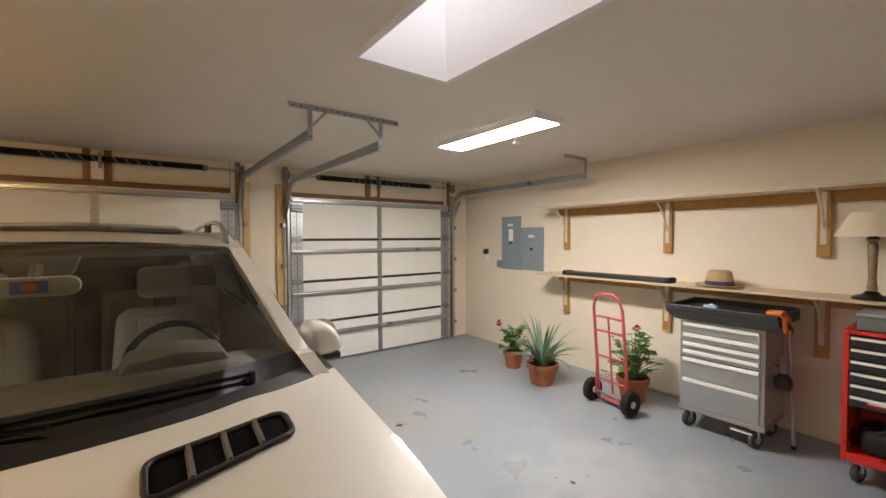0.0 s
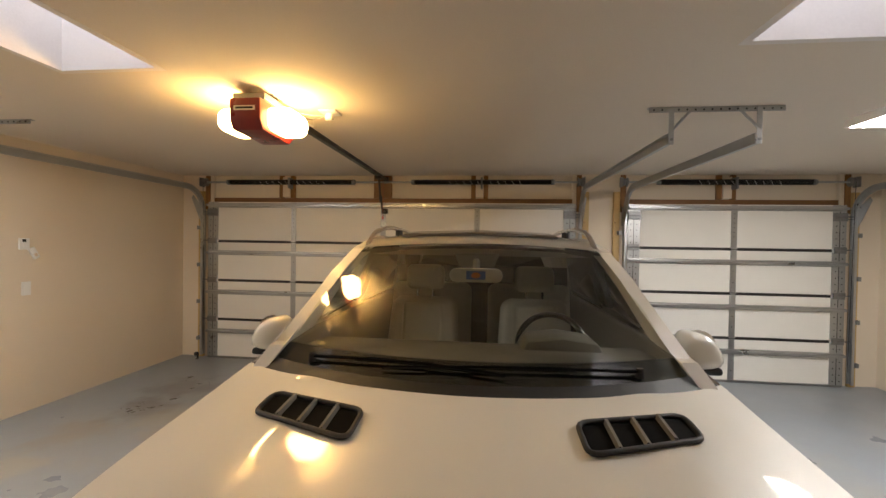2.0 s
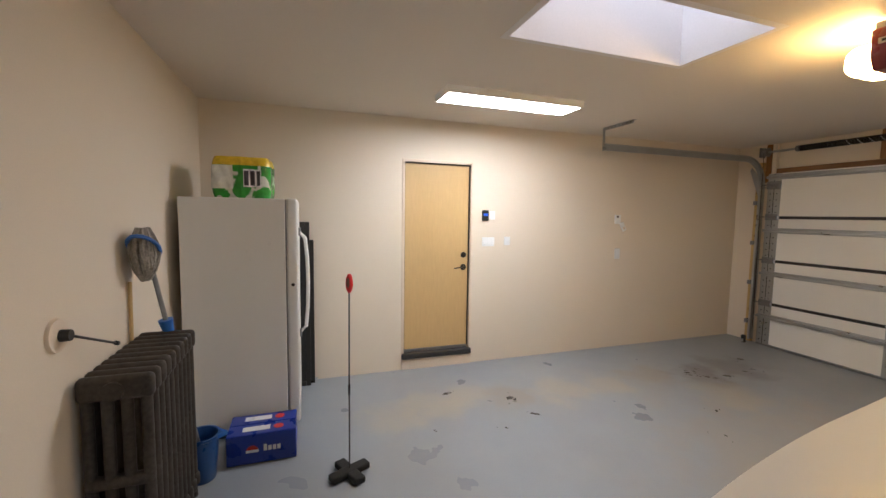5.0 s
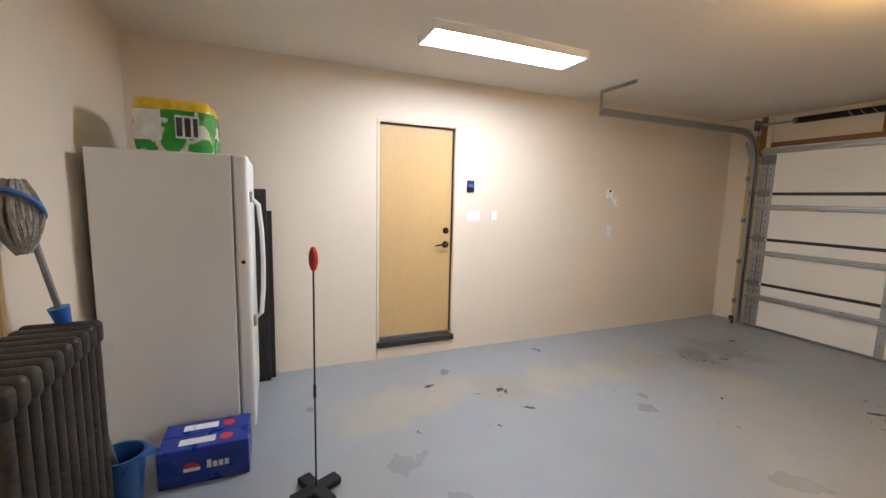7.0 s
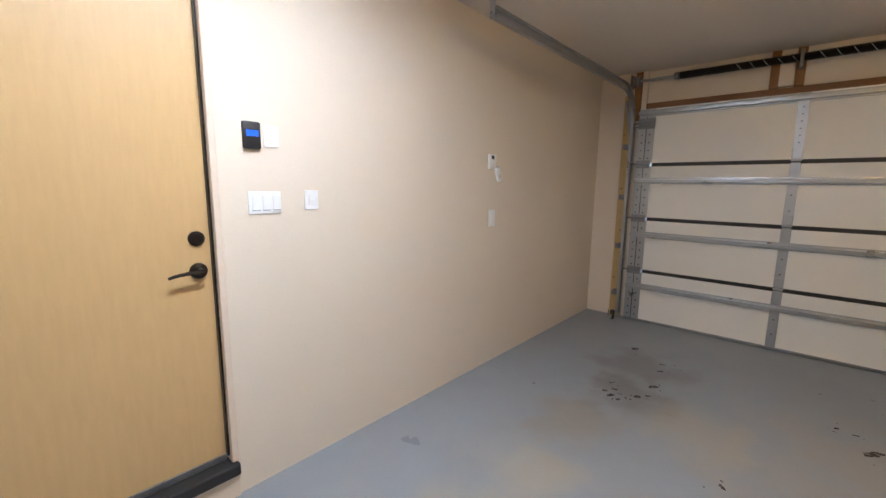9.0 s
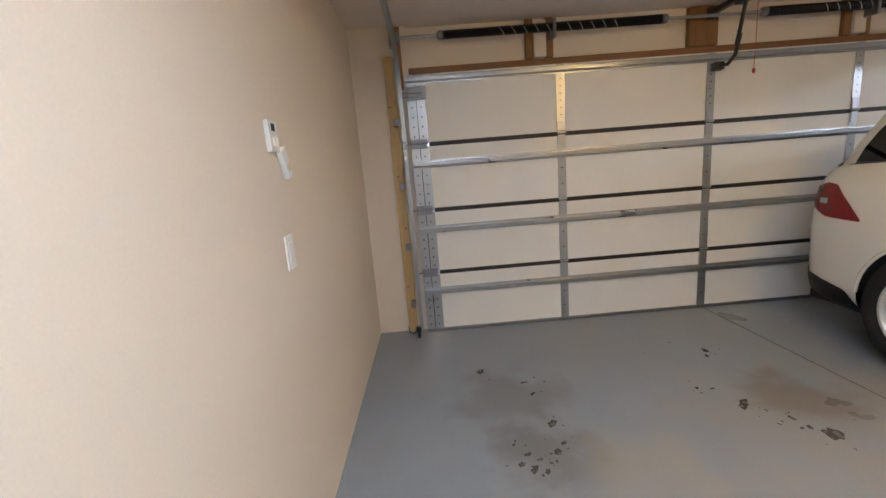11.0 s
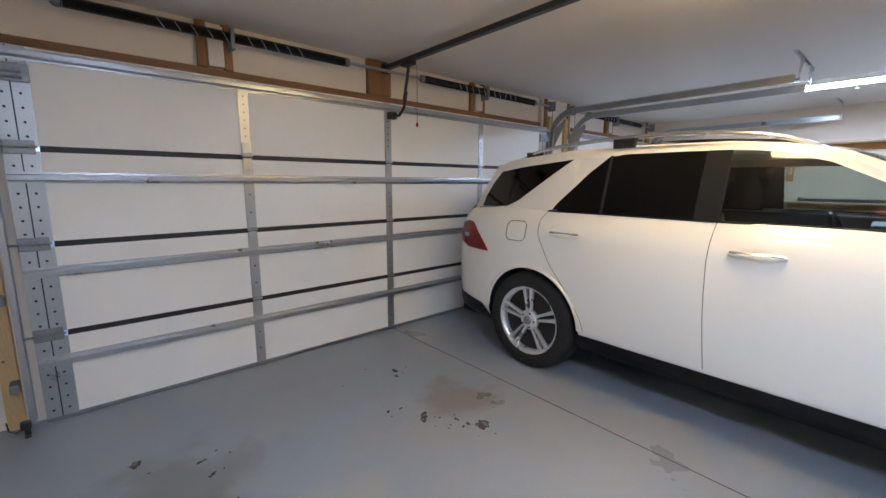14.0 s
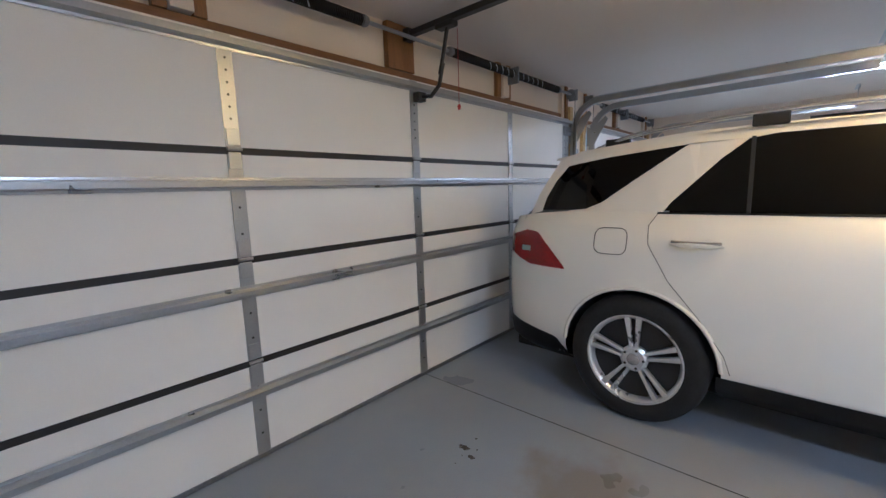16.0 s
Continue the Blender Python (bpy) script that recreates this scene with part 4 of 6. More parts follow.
def pot(t, x, y, r, h):
    part("pot", lathe([(r * 0.62, 0.0), (r * 0.68, 0.004), (r * 0.92, h * 0.78), (r, h * 0.785), (r * 1.02, h - 0.004), (r * 0.99, h), (r * 0.90, h), (r * 0.88, h * 0.86), (0.0, h * 0.86)], (x, y, 0), 32), TERRA, t, "terracotta flower pot", True)
    part("soil", lathe([(0.0, h * 0.862), (r * 0.87, h * 0.862), (r * 0.86, h * 0.875), (0.0, h * 0.89)], (x, y, 0), 20), SOIL, t)


def round_leaf(bm, at, out, size, rnd):
    """A lobed, slightly cupped leaf."""
    d = Vector(out).normalized()
    sidev = d.cross(Vector((0, 0, 1))).normalized()
    nrm = (sidev.cross(d) + Vector((rnd.uniform(-0.5, 0.5), rnd.uniform(-0.5, 0.5), 0.3))).normalized()
    sidev = d.cross(nrm).normalized()
    c = bm.verts.new(at)
    ring = []
    for k in range(13):
        a = -2.75 + 5.5 * k / 12
        r = size * (1 + 0.13 * math.cos(a * 5)) * (0.85 + 0.15 * math.cos(a))
        ring.append(bm.verts.new(Vector(at) + d * (r * math.cos(a)) + sidev * (r * math.sin(a)) + nrm * (0.22 * size * (r / size) ** 2 + 0.05 * size * math.cos(a * 5))))
    for a, b_ in zip(ring, ring[1:]):
        bm.faces.new((c, a, b_))


def geranium(x, y, r, h, top_, flower, seed, label, spread=0.2, count=60):
    rnd = random.Random(seed)
    t = thing("potted_geranium", label, "potted plant", (x, y, 0), "potted plants")
    pot(t, x, y, r, h)
    st = bmesh.new()
    leaves = [bmesh.new() for _ in range(4)]
    for k in range(count):
        a, rad = rnd.uniform(0, math.tau), rnd.uniform(0.02, spread)
        z = h + rnd.uniform(0.02, top_)
        rad *= 1.0 - 0.35 * (z - h) / top_
        p = (x + math.cos(a) * rad, y + math.sin(a) * rad, z)
        tube([(x + math.cos(a) * 0.02, y + math.sin(a) * 0.02, h * 0.87), (x + math.cos(a) * rad * 0.5, y + math.sin(a) * rad * 0.5, h + (z - h) * 0.6), p], 0.003, 4, bm=st)
        round_leaf(leaves[k % 4], p, (math.cos(a), math.sin(a), rnd.uniform(-0.5, 0.3)), rnd.uniform(0.035, 0.058), rnd)
    fx, fy, fz = flower
    tube([(x, y, h), (x + fx * 0.5, y + fy * 0.4, h + top_ * 0.6), (x + fx, y + fy, fz)], 0.004, 5, bm=st)
    tagged(part("stalk", st, STALK, t, "green stalks"), kind="stuff")
    for b in leaves:
        tagged(part("leaf_clump", b, LEAF, t, "lobed green leaves", True, 80), kind="stuff")
    fl = bmesh.new()
    for k in range(26):
        d = Vector((rnd.gauss(0, 1), rnd.gauss(0, 1), rnd.gauss(0, 1))).normalized()
        round_leaf(fl, Vector((x + fx, y + fy, fz)) + d * 0.026, d, 0.017, rnd)
    part("flower_head", fl, PETAL, t, "bright red flower head", True, 80)


geranium(8.13, -1.70, 0.125, 0.215, 0.30, (-0.10, 0.15, 0.545), 3, "red geranium in terracotta pot by shelf wall")
geranium(8.30, -3.14, 0.15, 0.25, 0.40, (-0.05, -0.06, 0.735), 8, "red geranium in terracotta pot behind hand truck", 0.28, 95)
t = thing("potted_aloe", "spiky aloe in terracotta pot on floor", "potted plant", (7.98, -2.28, 0), "potted plants")
pot(t, 7.98, -2.28, 0.175, 0.235)
rnd = random.Random(5)
for k in range(40):
    a = k * 2.4 + rnd.uniform(-0.3, 0.3)
    ln = rnd.uniform(0.32, 0.56)
    tilt = rnd.uniform(0.25, 1.3)
    b = bmesh.new()
    base = Vector((7.98 + 0.05 * math.cos(a), -2.28 + 0.05 * math.sin(a), 0.205))
    out, rings = Vector((math.cos(a), math.sin(a), 0)), []
    sd = Vector((-math.sin(a), math.cos(a), 0))
    for q in range(8):
        f = q / 7
        th = tilt * (0.35 + 0.8 * f)
        p = base + out * (ln * f * math.sin(th)) + Vector((0, 0, 1)) * (ln * f * math.cos(th))
        w = 0.024 * (1 - f ** 1.6) + 0.0008
        rings.append([b.verts.new(p + sd * w), b.verts.new(p - Vector((0, 0, w * 0.5)) + out * w * 0.3), b.verts.new(p - sd * w), b.verts.new(p + Vector((0, 0, w * 0.15)) - out * w * 0.1)])
    for A, B in zip(rings, rings[1:]):
        for j in range(4):
            b.faces.new((A[j], A[(j + 1) % 4], B[(j + 1) % 4], B[j]))
    part("aloe_leaf", b, ALOE, t, "", True, 60)

# ---- fridge corner ----
FRW = mat("white_fridge_enamel", (0.78, 0.775, 0.755), 0.35, vary=0.02, scale=2, fine=300, bump=0.03)
t = thing("refrigerator", "tall white upright freezer against back wall", "freezer", (0.5, -5.9, STEP))
part("cabinet", box(0.135, 0.885, -6.235, -5.605, 0.055, 1.66, 0.006), FRW, t, "white enamelled cabinet")
part("plinth", box(0.16, 0.86, -6.2, -5.62, STEP, 0.055), BLACK, t, "dark recessed plinth")
d = part("door", box(0.132, 0.883, -5.595, -5.520, 0.075, 1.663, 0.018, 4), FRW, t, "white rounded door", True, 60)
part("gasket", box(0.145, 0.872, -5.604, -5.596, 0.08, 1.655), GREYS, t, "grey door gasket")
part("handle", tube([(0.80, -5.515, 1.43), (0.80, -5.475, 1.39), (0.80, -5.462, 1.24), (0.80, -5.458, 1.07), (0.80, -5.462, 0.9), (0.80, -5.475, 0.75), (0.80, -5.515, 0.71)], 0.013, 10), WHITEP, d, "white bowed handle", True)
for z in (1.435, 0.705):
    part("handle_mount", box(0.78, 0.82, -5.522, -5.505, z - 0.03, z + 0.03, 0.005), GREYS, d)
part("lock", lathe([(0.0, 0), (0.012, 0), (0.011, 0.006), (0.0, 0.007)], (0.883, -5.558, 1.07), 14, axis=(1, 0, 0)), BLACK, d, "small black lock", True)
part("rating_label", box(0.880, 0.8812, -5.70, -5.64, 1.03, 1.10), mat("pale_grey_label", (0.62, 0.61, 0.58), 0.6), t, "pale rating label")
part("hinge_cap", box(0.16, 0.25, -5.60, -5.54, 1.664, 1.683, 0.004), WHITEP, t)

t.location = (0.55, -5.9, STEP)

GREENF = mat("green_plastic_film", (0.035, 0.30, 0.03), 0.18, vary=0.25, scale=12, fine=30, bump=0.25)
_n, _l = GREENF.node_tree.nodes, GREENF.node_tree.links
_b = _n["Principled BSDF"]
_t = _n.new("ShaderNodeTexNoise")
_t.inputs["Scale"].default_value, _t.inputs["Detail"].default_value, _t.inputs["Distortion"].default_value = 5.5, 2, 1.5
_r = _n.new("ShaderNodeMapRange")
_r.inputs["From Min"].default_value, _r.inputs["From Max"].default_value = 0.55, 0.58
_m = _n.new("ShaderNodeMix")
_m.data_type = "RGBA"
_c = _n.new("ShaderNodeTexCoord")
_l.new(_c.outputs["Object"], _t.inputs["Vector"])
_l.new(_t.outputs["Fac"], _r.inputs[0])
_l.new(_r.outputs[0], _m.inputs["Factor"])
_l.new(_b.inputs["Base Color"].links[0].from_socket, _m.inputs["A"])
_m.inputs["B"].default_value = (0.66, 0.70, 0.58, 1)
_l.new(_m.outputs["Result"], _b.inputs["Base Color"])
YELF = mat("yellow_plastic_film", (0.70, 0.50, 0.03), 0.18, vary=0.2, scale=12, fine=30, bump=0.25)
CLEARF = mat("white_paper_in_film", (0.72, 0.74, 0.68), 0.25, vary=0.12, scale=14, fine=30, bump=0.3)
t = thing("paper_towel_pack", "green and yellow wrapped paper towel pack on freezer", "paper towels", (0.62, -5.88, 1.661))
px, py, hx, hy, pz, ph = 0.62, -5.88, 0.22, 0.19, 1.661, 0.28


def pack(z0, z1, grow, a0=0.0, a1=math.tau):
    b = bmesh.new()
    n = 64
    rows_ = []
    for q in range(9):
        z = z0 + (z1 - z0) * q / 8
        f = (z - pz) / ph
        sq = 1 - 0.10 * max(0, f - 0.75) * 4 * max(0, f - 0.75) * 4 - 0.06 * max(0, 0.12 - f) / 0.12
        row = []
        for k in range(n + 1):
            a = a0 + (a1 - a0) * k / n
            c, s = math.cos(a), math.sin(a)
            rr = (abs(c) ** 5 + abs(s) ** 5) ** -0.2
            lob = 1 + 0.025 * math.cos(a * 8) + 0.012 * math.sin(23 * a + 9 * f)
            row.append(b.verts.new((px + c * rr * hx * sq * lob + c * grow, py + s * rr * hy * sq * lob + s * grow, z)))
        rows_.append(row)
    for A, B in zip(rows_, rows_[1:]):
        for k in range(n):
            b.faces.new((A[k], A[k + 1], B[k + 1], B[k]))
    if a1 - a0 > 6:
        b.faces.new(rows_[-1][:-1])
    return b


part("wrap", pack(pz, pz + ph * 0.80, 0.0), GREENF, t, "green film wrap", True, 70)
part("top_wrap", pack(pz + ph * 0.79, pz + ph, 0.001), YELF, t, "yellow film top", True, 70)
part("clear_window", pack(pz + ph * 0.22, pz + ph * 0.78, 0.004, -1.15, -0.25), CLEARF, t, "clear window showing white rolls", True, 70)
for a_, b_ in ((0.10, 0.24), (0.29, 0.42), (0.47, 0.56)):
    part("white_print", pack(pz + ph * 0.27, pz + ph * 0.70, 0.003, a_ - 0.025, b_ + 0.025), CLEARF, t, "white printed outline", True, 70)
    part("dark_print", pack(pz + ph * 0.31, pz + ph * 0.66, 0.005, a_, b_), BLACK, t, "dark printed bar", True, 70)

FRAMEB = mat("dark_frame", (0.02, 0.018, 0.016), 0.35, vary=0.2)
for x0, y0, y1, h in ((0.145, -6.1, -5.44, 1.49), (0.095, -6.05, -5.405, 1.33)):
    t = thing("framed_panel", "black framed panel leaning between wall and freezer", "framed panel", (x0, (y0 + y1) / 2, STEP), "leaning panels")
    b = box(x0, x0 + 0.035, y1 - 0.04, y1, STEP, h, 0.004)
    box(x0, x0 + 0.035, y0, y0 + 0.04, STEP, h, 0.004, bm=b)
    box(x0, x0 + 0.035, y0 + 0.04, y1 - 0.04, h - 0.04, h, 0.004, bm=b)
    box(x0, x0 + 0.035, y0 + 0.04, y1 - 0.04, STEP, STEP + 0.04, 0.004, bm=b)
    part("frame", b, FRAMEB, t, "black frame")
    part("panel", box(x0 + 0.010, x0 + 0.025, y0 + 0.04, y1 - 0.04, STEP + 0.04, h - 0.04), BLACK, t, "dark smooth panel")

# soda cartons
CART = mat("blue_carton", (0.012, 0.035, 0.28), 0.3, vary=0.1, scale=10, bump=0.03)
for k, (dx, dz) in enumerate(((0.0, 0), (-0.135, 0))):
    x1 = 1.275 + dx
    t = thing("soda_carton", "blue printed soda can carton on floor", "carton", (x1 - 0.065, -5.745, STEP), "soda cartons")
    part("carton", box(x1 - 0.132, x1, -5.945, -5.545, STEP, STEP + 0.19, 0.006), CART, t, "blue cardboard carton")
    if k == 0:
        for nm, m, a0, a1 in (("red_half", REDM, 0, 180), ("blue_half", CART, 180, 360), ("white_band", WHITEP, -14, 14)):
            pts = [(0.036 * math.cos(radians(a)), 0.036 * math.sin(radians(a))) for a in np.linspace(a0, a1, 14)]
            if nm == "white_band":
                pts = pts + [(-p[0], -p[1]) for p in pts]
            b = prism([(-5.80 + p[0], STEP + 0.082 + p[1]) for p in pts], x1 + 0.0005, x1 + (0.0022 if nm == "white_band" else 0.0015), "x")
            part(nm, b, m, t, "round printed emblem")
        for q in range(4):
            part("print_bar", box(x1 + 0.0005, x1 + 0.0018, -5.735 + 0.026 * q, -5.716 + 0.026 * q, STEP + 0.075, STEP + 0.105 + 0.012 * (q == 0)), WHITEP, t, "white printed bar")
    part("top_print", box(x1 - 0.095, x1 - 0.04, -5.86, -5.70, STEP + 0.1902, STEP + 0.1912), WHITEP if k else LTST, t, "white printed bars")
    part("top_emblem", lathe([(0.0, 0), (0.03, 0), (0.03, 0.001), (0.0, 0.001)], (x1 - 0.066, -5.65, STEP + 0.1902), 20), REDM, t, "round red emblem")

# cast-iron radiator, eight columns of sections
IRON = mat("old_cast_iron", (0.055, 0.047, 0.040), 0.55, 0.35, vary=0.4, scale=10, fine=60, bump=0.18)
t = thing("cast_iron_radiator", "dark old cast-iron column radiator standing on floor", "radiator", (1.78, -6.17, STEP))
RX0, RX1, RY0, RY1, RZ = 1.455, 2.125, -6.285, -6.035, 0.945
for k in range(10):
    xc = RX0 + (k + 0.5) * (RX1 - RX0) / 10
    b = bmesh.new()
    for j in range(4):
        yc = RY0 + 0.03 + j * (RY1 - RY0 - 0.06) / 3
        tube([(xc, yc, STEP + 0.10), (xc, yc, RZ - 0.06)], 0.021, 10, bm=b)
    for z0, z1 in ((STEP + 0.06, STEP + 0.14), (RZ - 0.095, RZ), (0.50, 0.55)):
        box(xc - 0.026, xc + 0.026, RY0 + (0.0 if z0 != 0.50 else 0.01), RY1 - (0.0 if z0 != 0.50 else 0.01), z0, z1, 0.022, 3, bm=b)
    part("section", b, IRON, t, "cast-iron column section", True, 50)
    if k in (0, 9):
        for y in (RY0 + 0.035, RY1 - 0.035):
            part("foot", tube([(xc, y, STEP + 0.09), (xc, y, STEP + 0.001)], [0.02, 0.024], 10), IRON, t, "", True)
part("end_plug", lathe([(0.0, 0), (0.035, 0), (0.035, 0.014), (0.0, 0.018)], (RX1 - 0.006, -6.16, RZ - 0.05), 16, axis=(1, 0, 0)), IRON, t, "", True)

# mop, bucket, stick, wall hook
t = thing("bucket", "blue plastic bucket on floor", "bucket", (1.325, -6.0, STEP))
part("pail", lathe([(0.0, 0.0), (0.07, 0.0), (0.074, 0.006), (0.094, 0.25), (0.102, 0.255), (0.102, 0.268), (0.09, 0.268), (0.07, 0.012), (0.0, 0.012)], (1.335, -6.06, STEP), 32), mat("dark_blue_pail", (0.02, 0.075, 0.24), 0.35, vary=0.08), t, "blue moulded pail", True)
part("spout", prism([(1.335 - 0.04, -5.965), (1.335 + 0.04, -5.965), (1.335, -5.92)], STEP + 0.245, STEP + 0.268, "z"), BLUE, t)
MOPC = mat("grey_mop_yarn", (0.30, 0.27, 0.23), 0.95, vary=0.35, scale=40, bump=0.4)
t = thing("mop", "string mop standing head up in blue bucket", "mop", (1.34, -6.0, STEP))
m0, m1 = Vector((1.355, -6.03, STEP + 0.02)), Vector((1.515, -6.21, 1.30))
part("handle", tube([m0, m0.lerp(m1, 0.5), m1], 0.012, 8), ZINCD, t, "grey metal handle", True)
c0, c1 = m0.lerp(m1, 0.70), m0.lerp(m1, 0.765)
part("collar", cyl(c0, c1, 0.022, 0.034), BLUE, t, "blue plastic collar", True)
part("sleeve", cyl(m0.lerp(m1, 0.655), c0, 0.018, 0.020), WHITEP, t)
b = bmesh.new()
rnd = random.Random(4)
for k in range(46):
    a = rnd.uniform(0, math.tau)
    rr = rnd.uniform(0.035, 0.078)
    pts = []
    for q in range(7):
        f = q / 6
        w = math.sin(math.pi * (0.12 + 0.80 * f)) * rr
        pts.append((1.555 + math.cos(a) * w * 1.15 - 0.01 * f, max(-6.292, -6.225 + math.sin(a) * w * 0.75), 1.478 - 0.25 * f + rnd.uniform(-0.004, 0.004)))
    tube(pts, 0.011, 5, bm=b)
tagged(part("yarn_head", b, MOPC, t, "grey cotton yarn head", True, 70), kind="stuff")
part("yarn_band", tube([(1.555 + 0.085 * math.cos(a), -6.222 + 0.062 * math.sin(a), 1.388 + 0.06 * math.cos(a)) for a in np.linspace(0, math.tau, 20, endpoint=False)], 0.010, 6, closed=True), BLUE, t, "blue band", True)
t = thing("broom_stick", "thin wooden stick leaning on back wall", "stick", (1.60, -6.2, STEP))
part("shaft", tube([(1.62, -6.28, STEP + 0.001), (1.555, -6.288, 1.22)], 0.009, 8), PINE, t, "", True)
t = thing("wall_hook", "round white wall fitting with black rod", "wall fitting", (2.17, YB, 1.13))
part("disc", lathe([(0.0, 0), (0.062, 0), (0.058, 0.012), (0.0, 0.02)], (2.17, YB + 0.0005, 1.13), 28, axis=(0, 1, 0)), CASING, t, "pale round disc", True)
part("boss", lathe([(0.0, 0), (0.022, 0), (0.02, 0.03), (0.0, 0.032)], (2.17, YB + 0.018, 1.13), 16, axis=(0, 1, 0)), BLACK, t, "", True)
part("rod", tube([(2.17, YB + 0.04, 1.13), (1.92, YB + 0.085, 1.02)], 0.005, 6), BLACK, t)
part("tip", cyl((1.93, YB + 0.084, 1.025), (1.915, YB + 0.086, 1.018), 0.009), BLACK, t)

# parking marker
t = thing("parking_marker", "red-topped flexible parking marker on rubber foot", "parking marker", (1.53, -5.24, 0))
for a in (25, 115):
    c, s = math.cos(radians(a)), math.sin(radians(a))
    b = box(-0.125, 0.125, -0.035, 0.035, 0.0, 0.04, 0.01)
    moved(b, Matrix.Translation((1.53, -5.24, 0.001 + 0.003 * (a > 90))) @ Matrix.Rotation(radians(a), 4, "Z"))
    part("foot_bar", b, RUBBER, t, "black rubber foot bar")
part("rod", tube([(1.53, -5.24, 0.03), (1.528, -5.24, 0.53), (1.53, -5.238, 1.125)], 0.0045, 8), BLACK, t, "thin black rod")
part("rod_sleeve", cyl((1.528, -5.24, 0.50), (1.528, -5.24, 0.56), 0.007), RUBBER, t)
REDL = mat("bright_red_plastic", (0.75, 0.02, 0.02), 0.3, vary=0.05)
b = lathe([(0.0, -0.012), (0.85, -0.012), (1.0, -0.006), (1.0, 0.006), (0.85, 0.012), (0.0, 0.012)], (0, 0, 0), 28)
moved(b, Matrix.Translation((1.53, -5.237, 1.165)) @ Matrix.Rotation(radians(45), 4, "Z") @ Matrix.Rotation(radians(90), 4, "X") @ Matrix.Diagonal((0.021, 0.056, 1, 1)))
part("marker_head", b, REDL, t, "bright red oval head", True)
b = lathe([(0.0, -0.0135), (1, -0.0135), (1, 0.0135), (0.0, 0.0135)], (0, 0, 0), 24)
moved(b, Matrix.Translation((1.53, -5.237, 1.17)) @ Matrix.Rotation(radians(45), 4, "Z") @ Matrix.Rotation(radians(90), 4, "X") @ Matrix.Diagonal((0.012, 0.030, 1, 1)))
part("head_lens", b, mat("brown_red_lens", (0.20, 0.07, 0.05), 0.3), t, "dull lens", True)

# ---- floor marks ----
WET = mat("dark_damp_mark", (0.085, 0.078, 0.07), 0.25, vary=0.3, scale=30)
b = bmesh.new()
rnd = random.Random(11)


def blot(x, y, r, sx=1.0, turn=0.0):
    c = b.verts.new((x, y, 0.0014))
    ring = []
    ph_ = rnd.uniform(0, 6)
    for k in range(16):
        a = math.tau * k / 16
        q = r * (1 + 0.28 * math.sin(2 * a + ph_) + 0.18 * math.sin(5 * a + 2 * ph_))
        vx, vy = q * math.cos(a) * sx, q * math.sin(a)
        ring.append(b.verts.new((x + vx * math.cos(turn) - vy * math.sin(turn), y + vx * math.sin(turn) + vy * math.cos(turn), 0.0006)))
    for k in range(16):
        b.faces.new((c, ring[k], ring[(k + 1) % 16]))


for x, y, r, sx in ((1.09, -1.48, 0.030, 1.4), (1.04, -1.04, 0.018, 1.5), (1.06, -1.18, 0.014, 2.0), (0.86, -1.76, 0.020, 1.2), (0.91, -1.80, 0.026, 1.2), (0.95, -1.74, 0.018, 1), (0.90, -1.70, 0.018, 1), (0.965, -1.82, 0.02, 1), (1.05, -1.70, 0.024, 1.3), (1.10, -1.64, 0.018, 1.2), (0.85, -1.62, 0.012, 1), (2.155, -1.47, 0.035, 1.8), (2.02, -1.28, 0.014, 1.3), (2.10, -1.30, 0.012, 1.6), (2.29, -1.62, 0.018, 1.3), (2.31, -1.70, 0.018, 1.2), (2.37, -1.76, 0.045, 1.6), (2.27, -1.70, 0.014, 1), (2.37, -0.84, 0.03, 1.2), (2.33, -0.92, 0.02, 1.2), (0.65, -4.31, 0.030, 1.9), (0.89, -3.82, 0.032, 1.6), (0.93, -3.79, 0.02, 1.3), (1.20, -3.76, 0.026, 1.7), (1.32, -4.08, 0.012, 1.0), (1.21, -4.60, 0.010, 1.2), (0.78, -0.85, 0.03, 1.5), (1.6, -2.3, 0.016, 1.4), (1.9, -2.6, 0.012, 1.2), (6.2, -2.2, 0.03, 1.8), (6.7, -3.6, 0.02, 1.5)):
    blot(x, y, r * 0.75, sx, rnd.uniform(0, 3))
    for q in range(2):
        blot(x + rnd.gauss(0, 0.05), y + rnd.gauss(0, 0.05), rnd.uniform(0.003, 0.008))
tagged(part("floor_stain", b, WET, None, "small dark damp marks on painted floor"), category="stain", kind="stuff")

# ---- outside the doors ----
PAVER = mat("brown_paver", (0.20, 0.13, 0.11), 0.8, vary=0.25, scale=12, bump=0.2)
SNOW = mat("white_snow", (0.86, 0.88, 0.92), 0.7, vary=0.03, scale=6, bump=0.3)
setting("ground", box(-40, 50, 0.301, 90, -0.2, -0.06), SNOW, "snow-covered ground outside garage", "ground")
pv = setting("pavement", box(-0.1, 9.0, 0.302, 0.75, -0.058, -0.03), mat("paver_sand", (0.22, 0.2, 0.17), 0.9), "strip of brown pavers outside garage doors", "pavement")
pm = bpy.data.meshes.new("paver")
pb = box(-0.098, 0.098, -0.048, 0.048, 0, 0.028, 0.004, 1)
pb.to_mesh(pm)
pb.free()
pm.materials.append(PAVER)
for i in range(44):
    for j in range(4):
        o = new("paver", pm)
        o.parent = pv
        o.location = (0.05 + 0.2 * i + 0.1 * (j % 2), 0.36 + 0.1 * j, -0.029)
b = bmesh.new()
rows = []
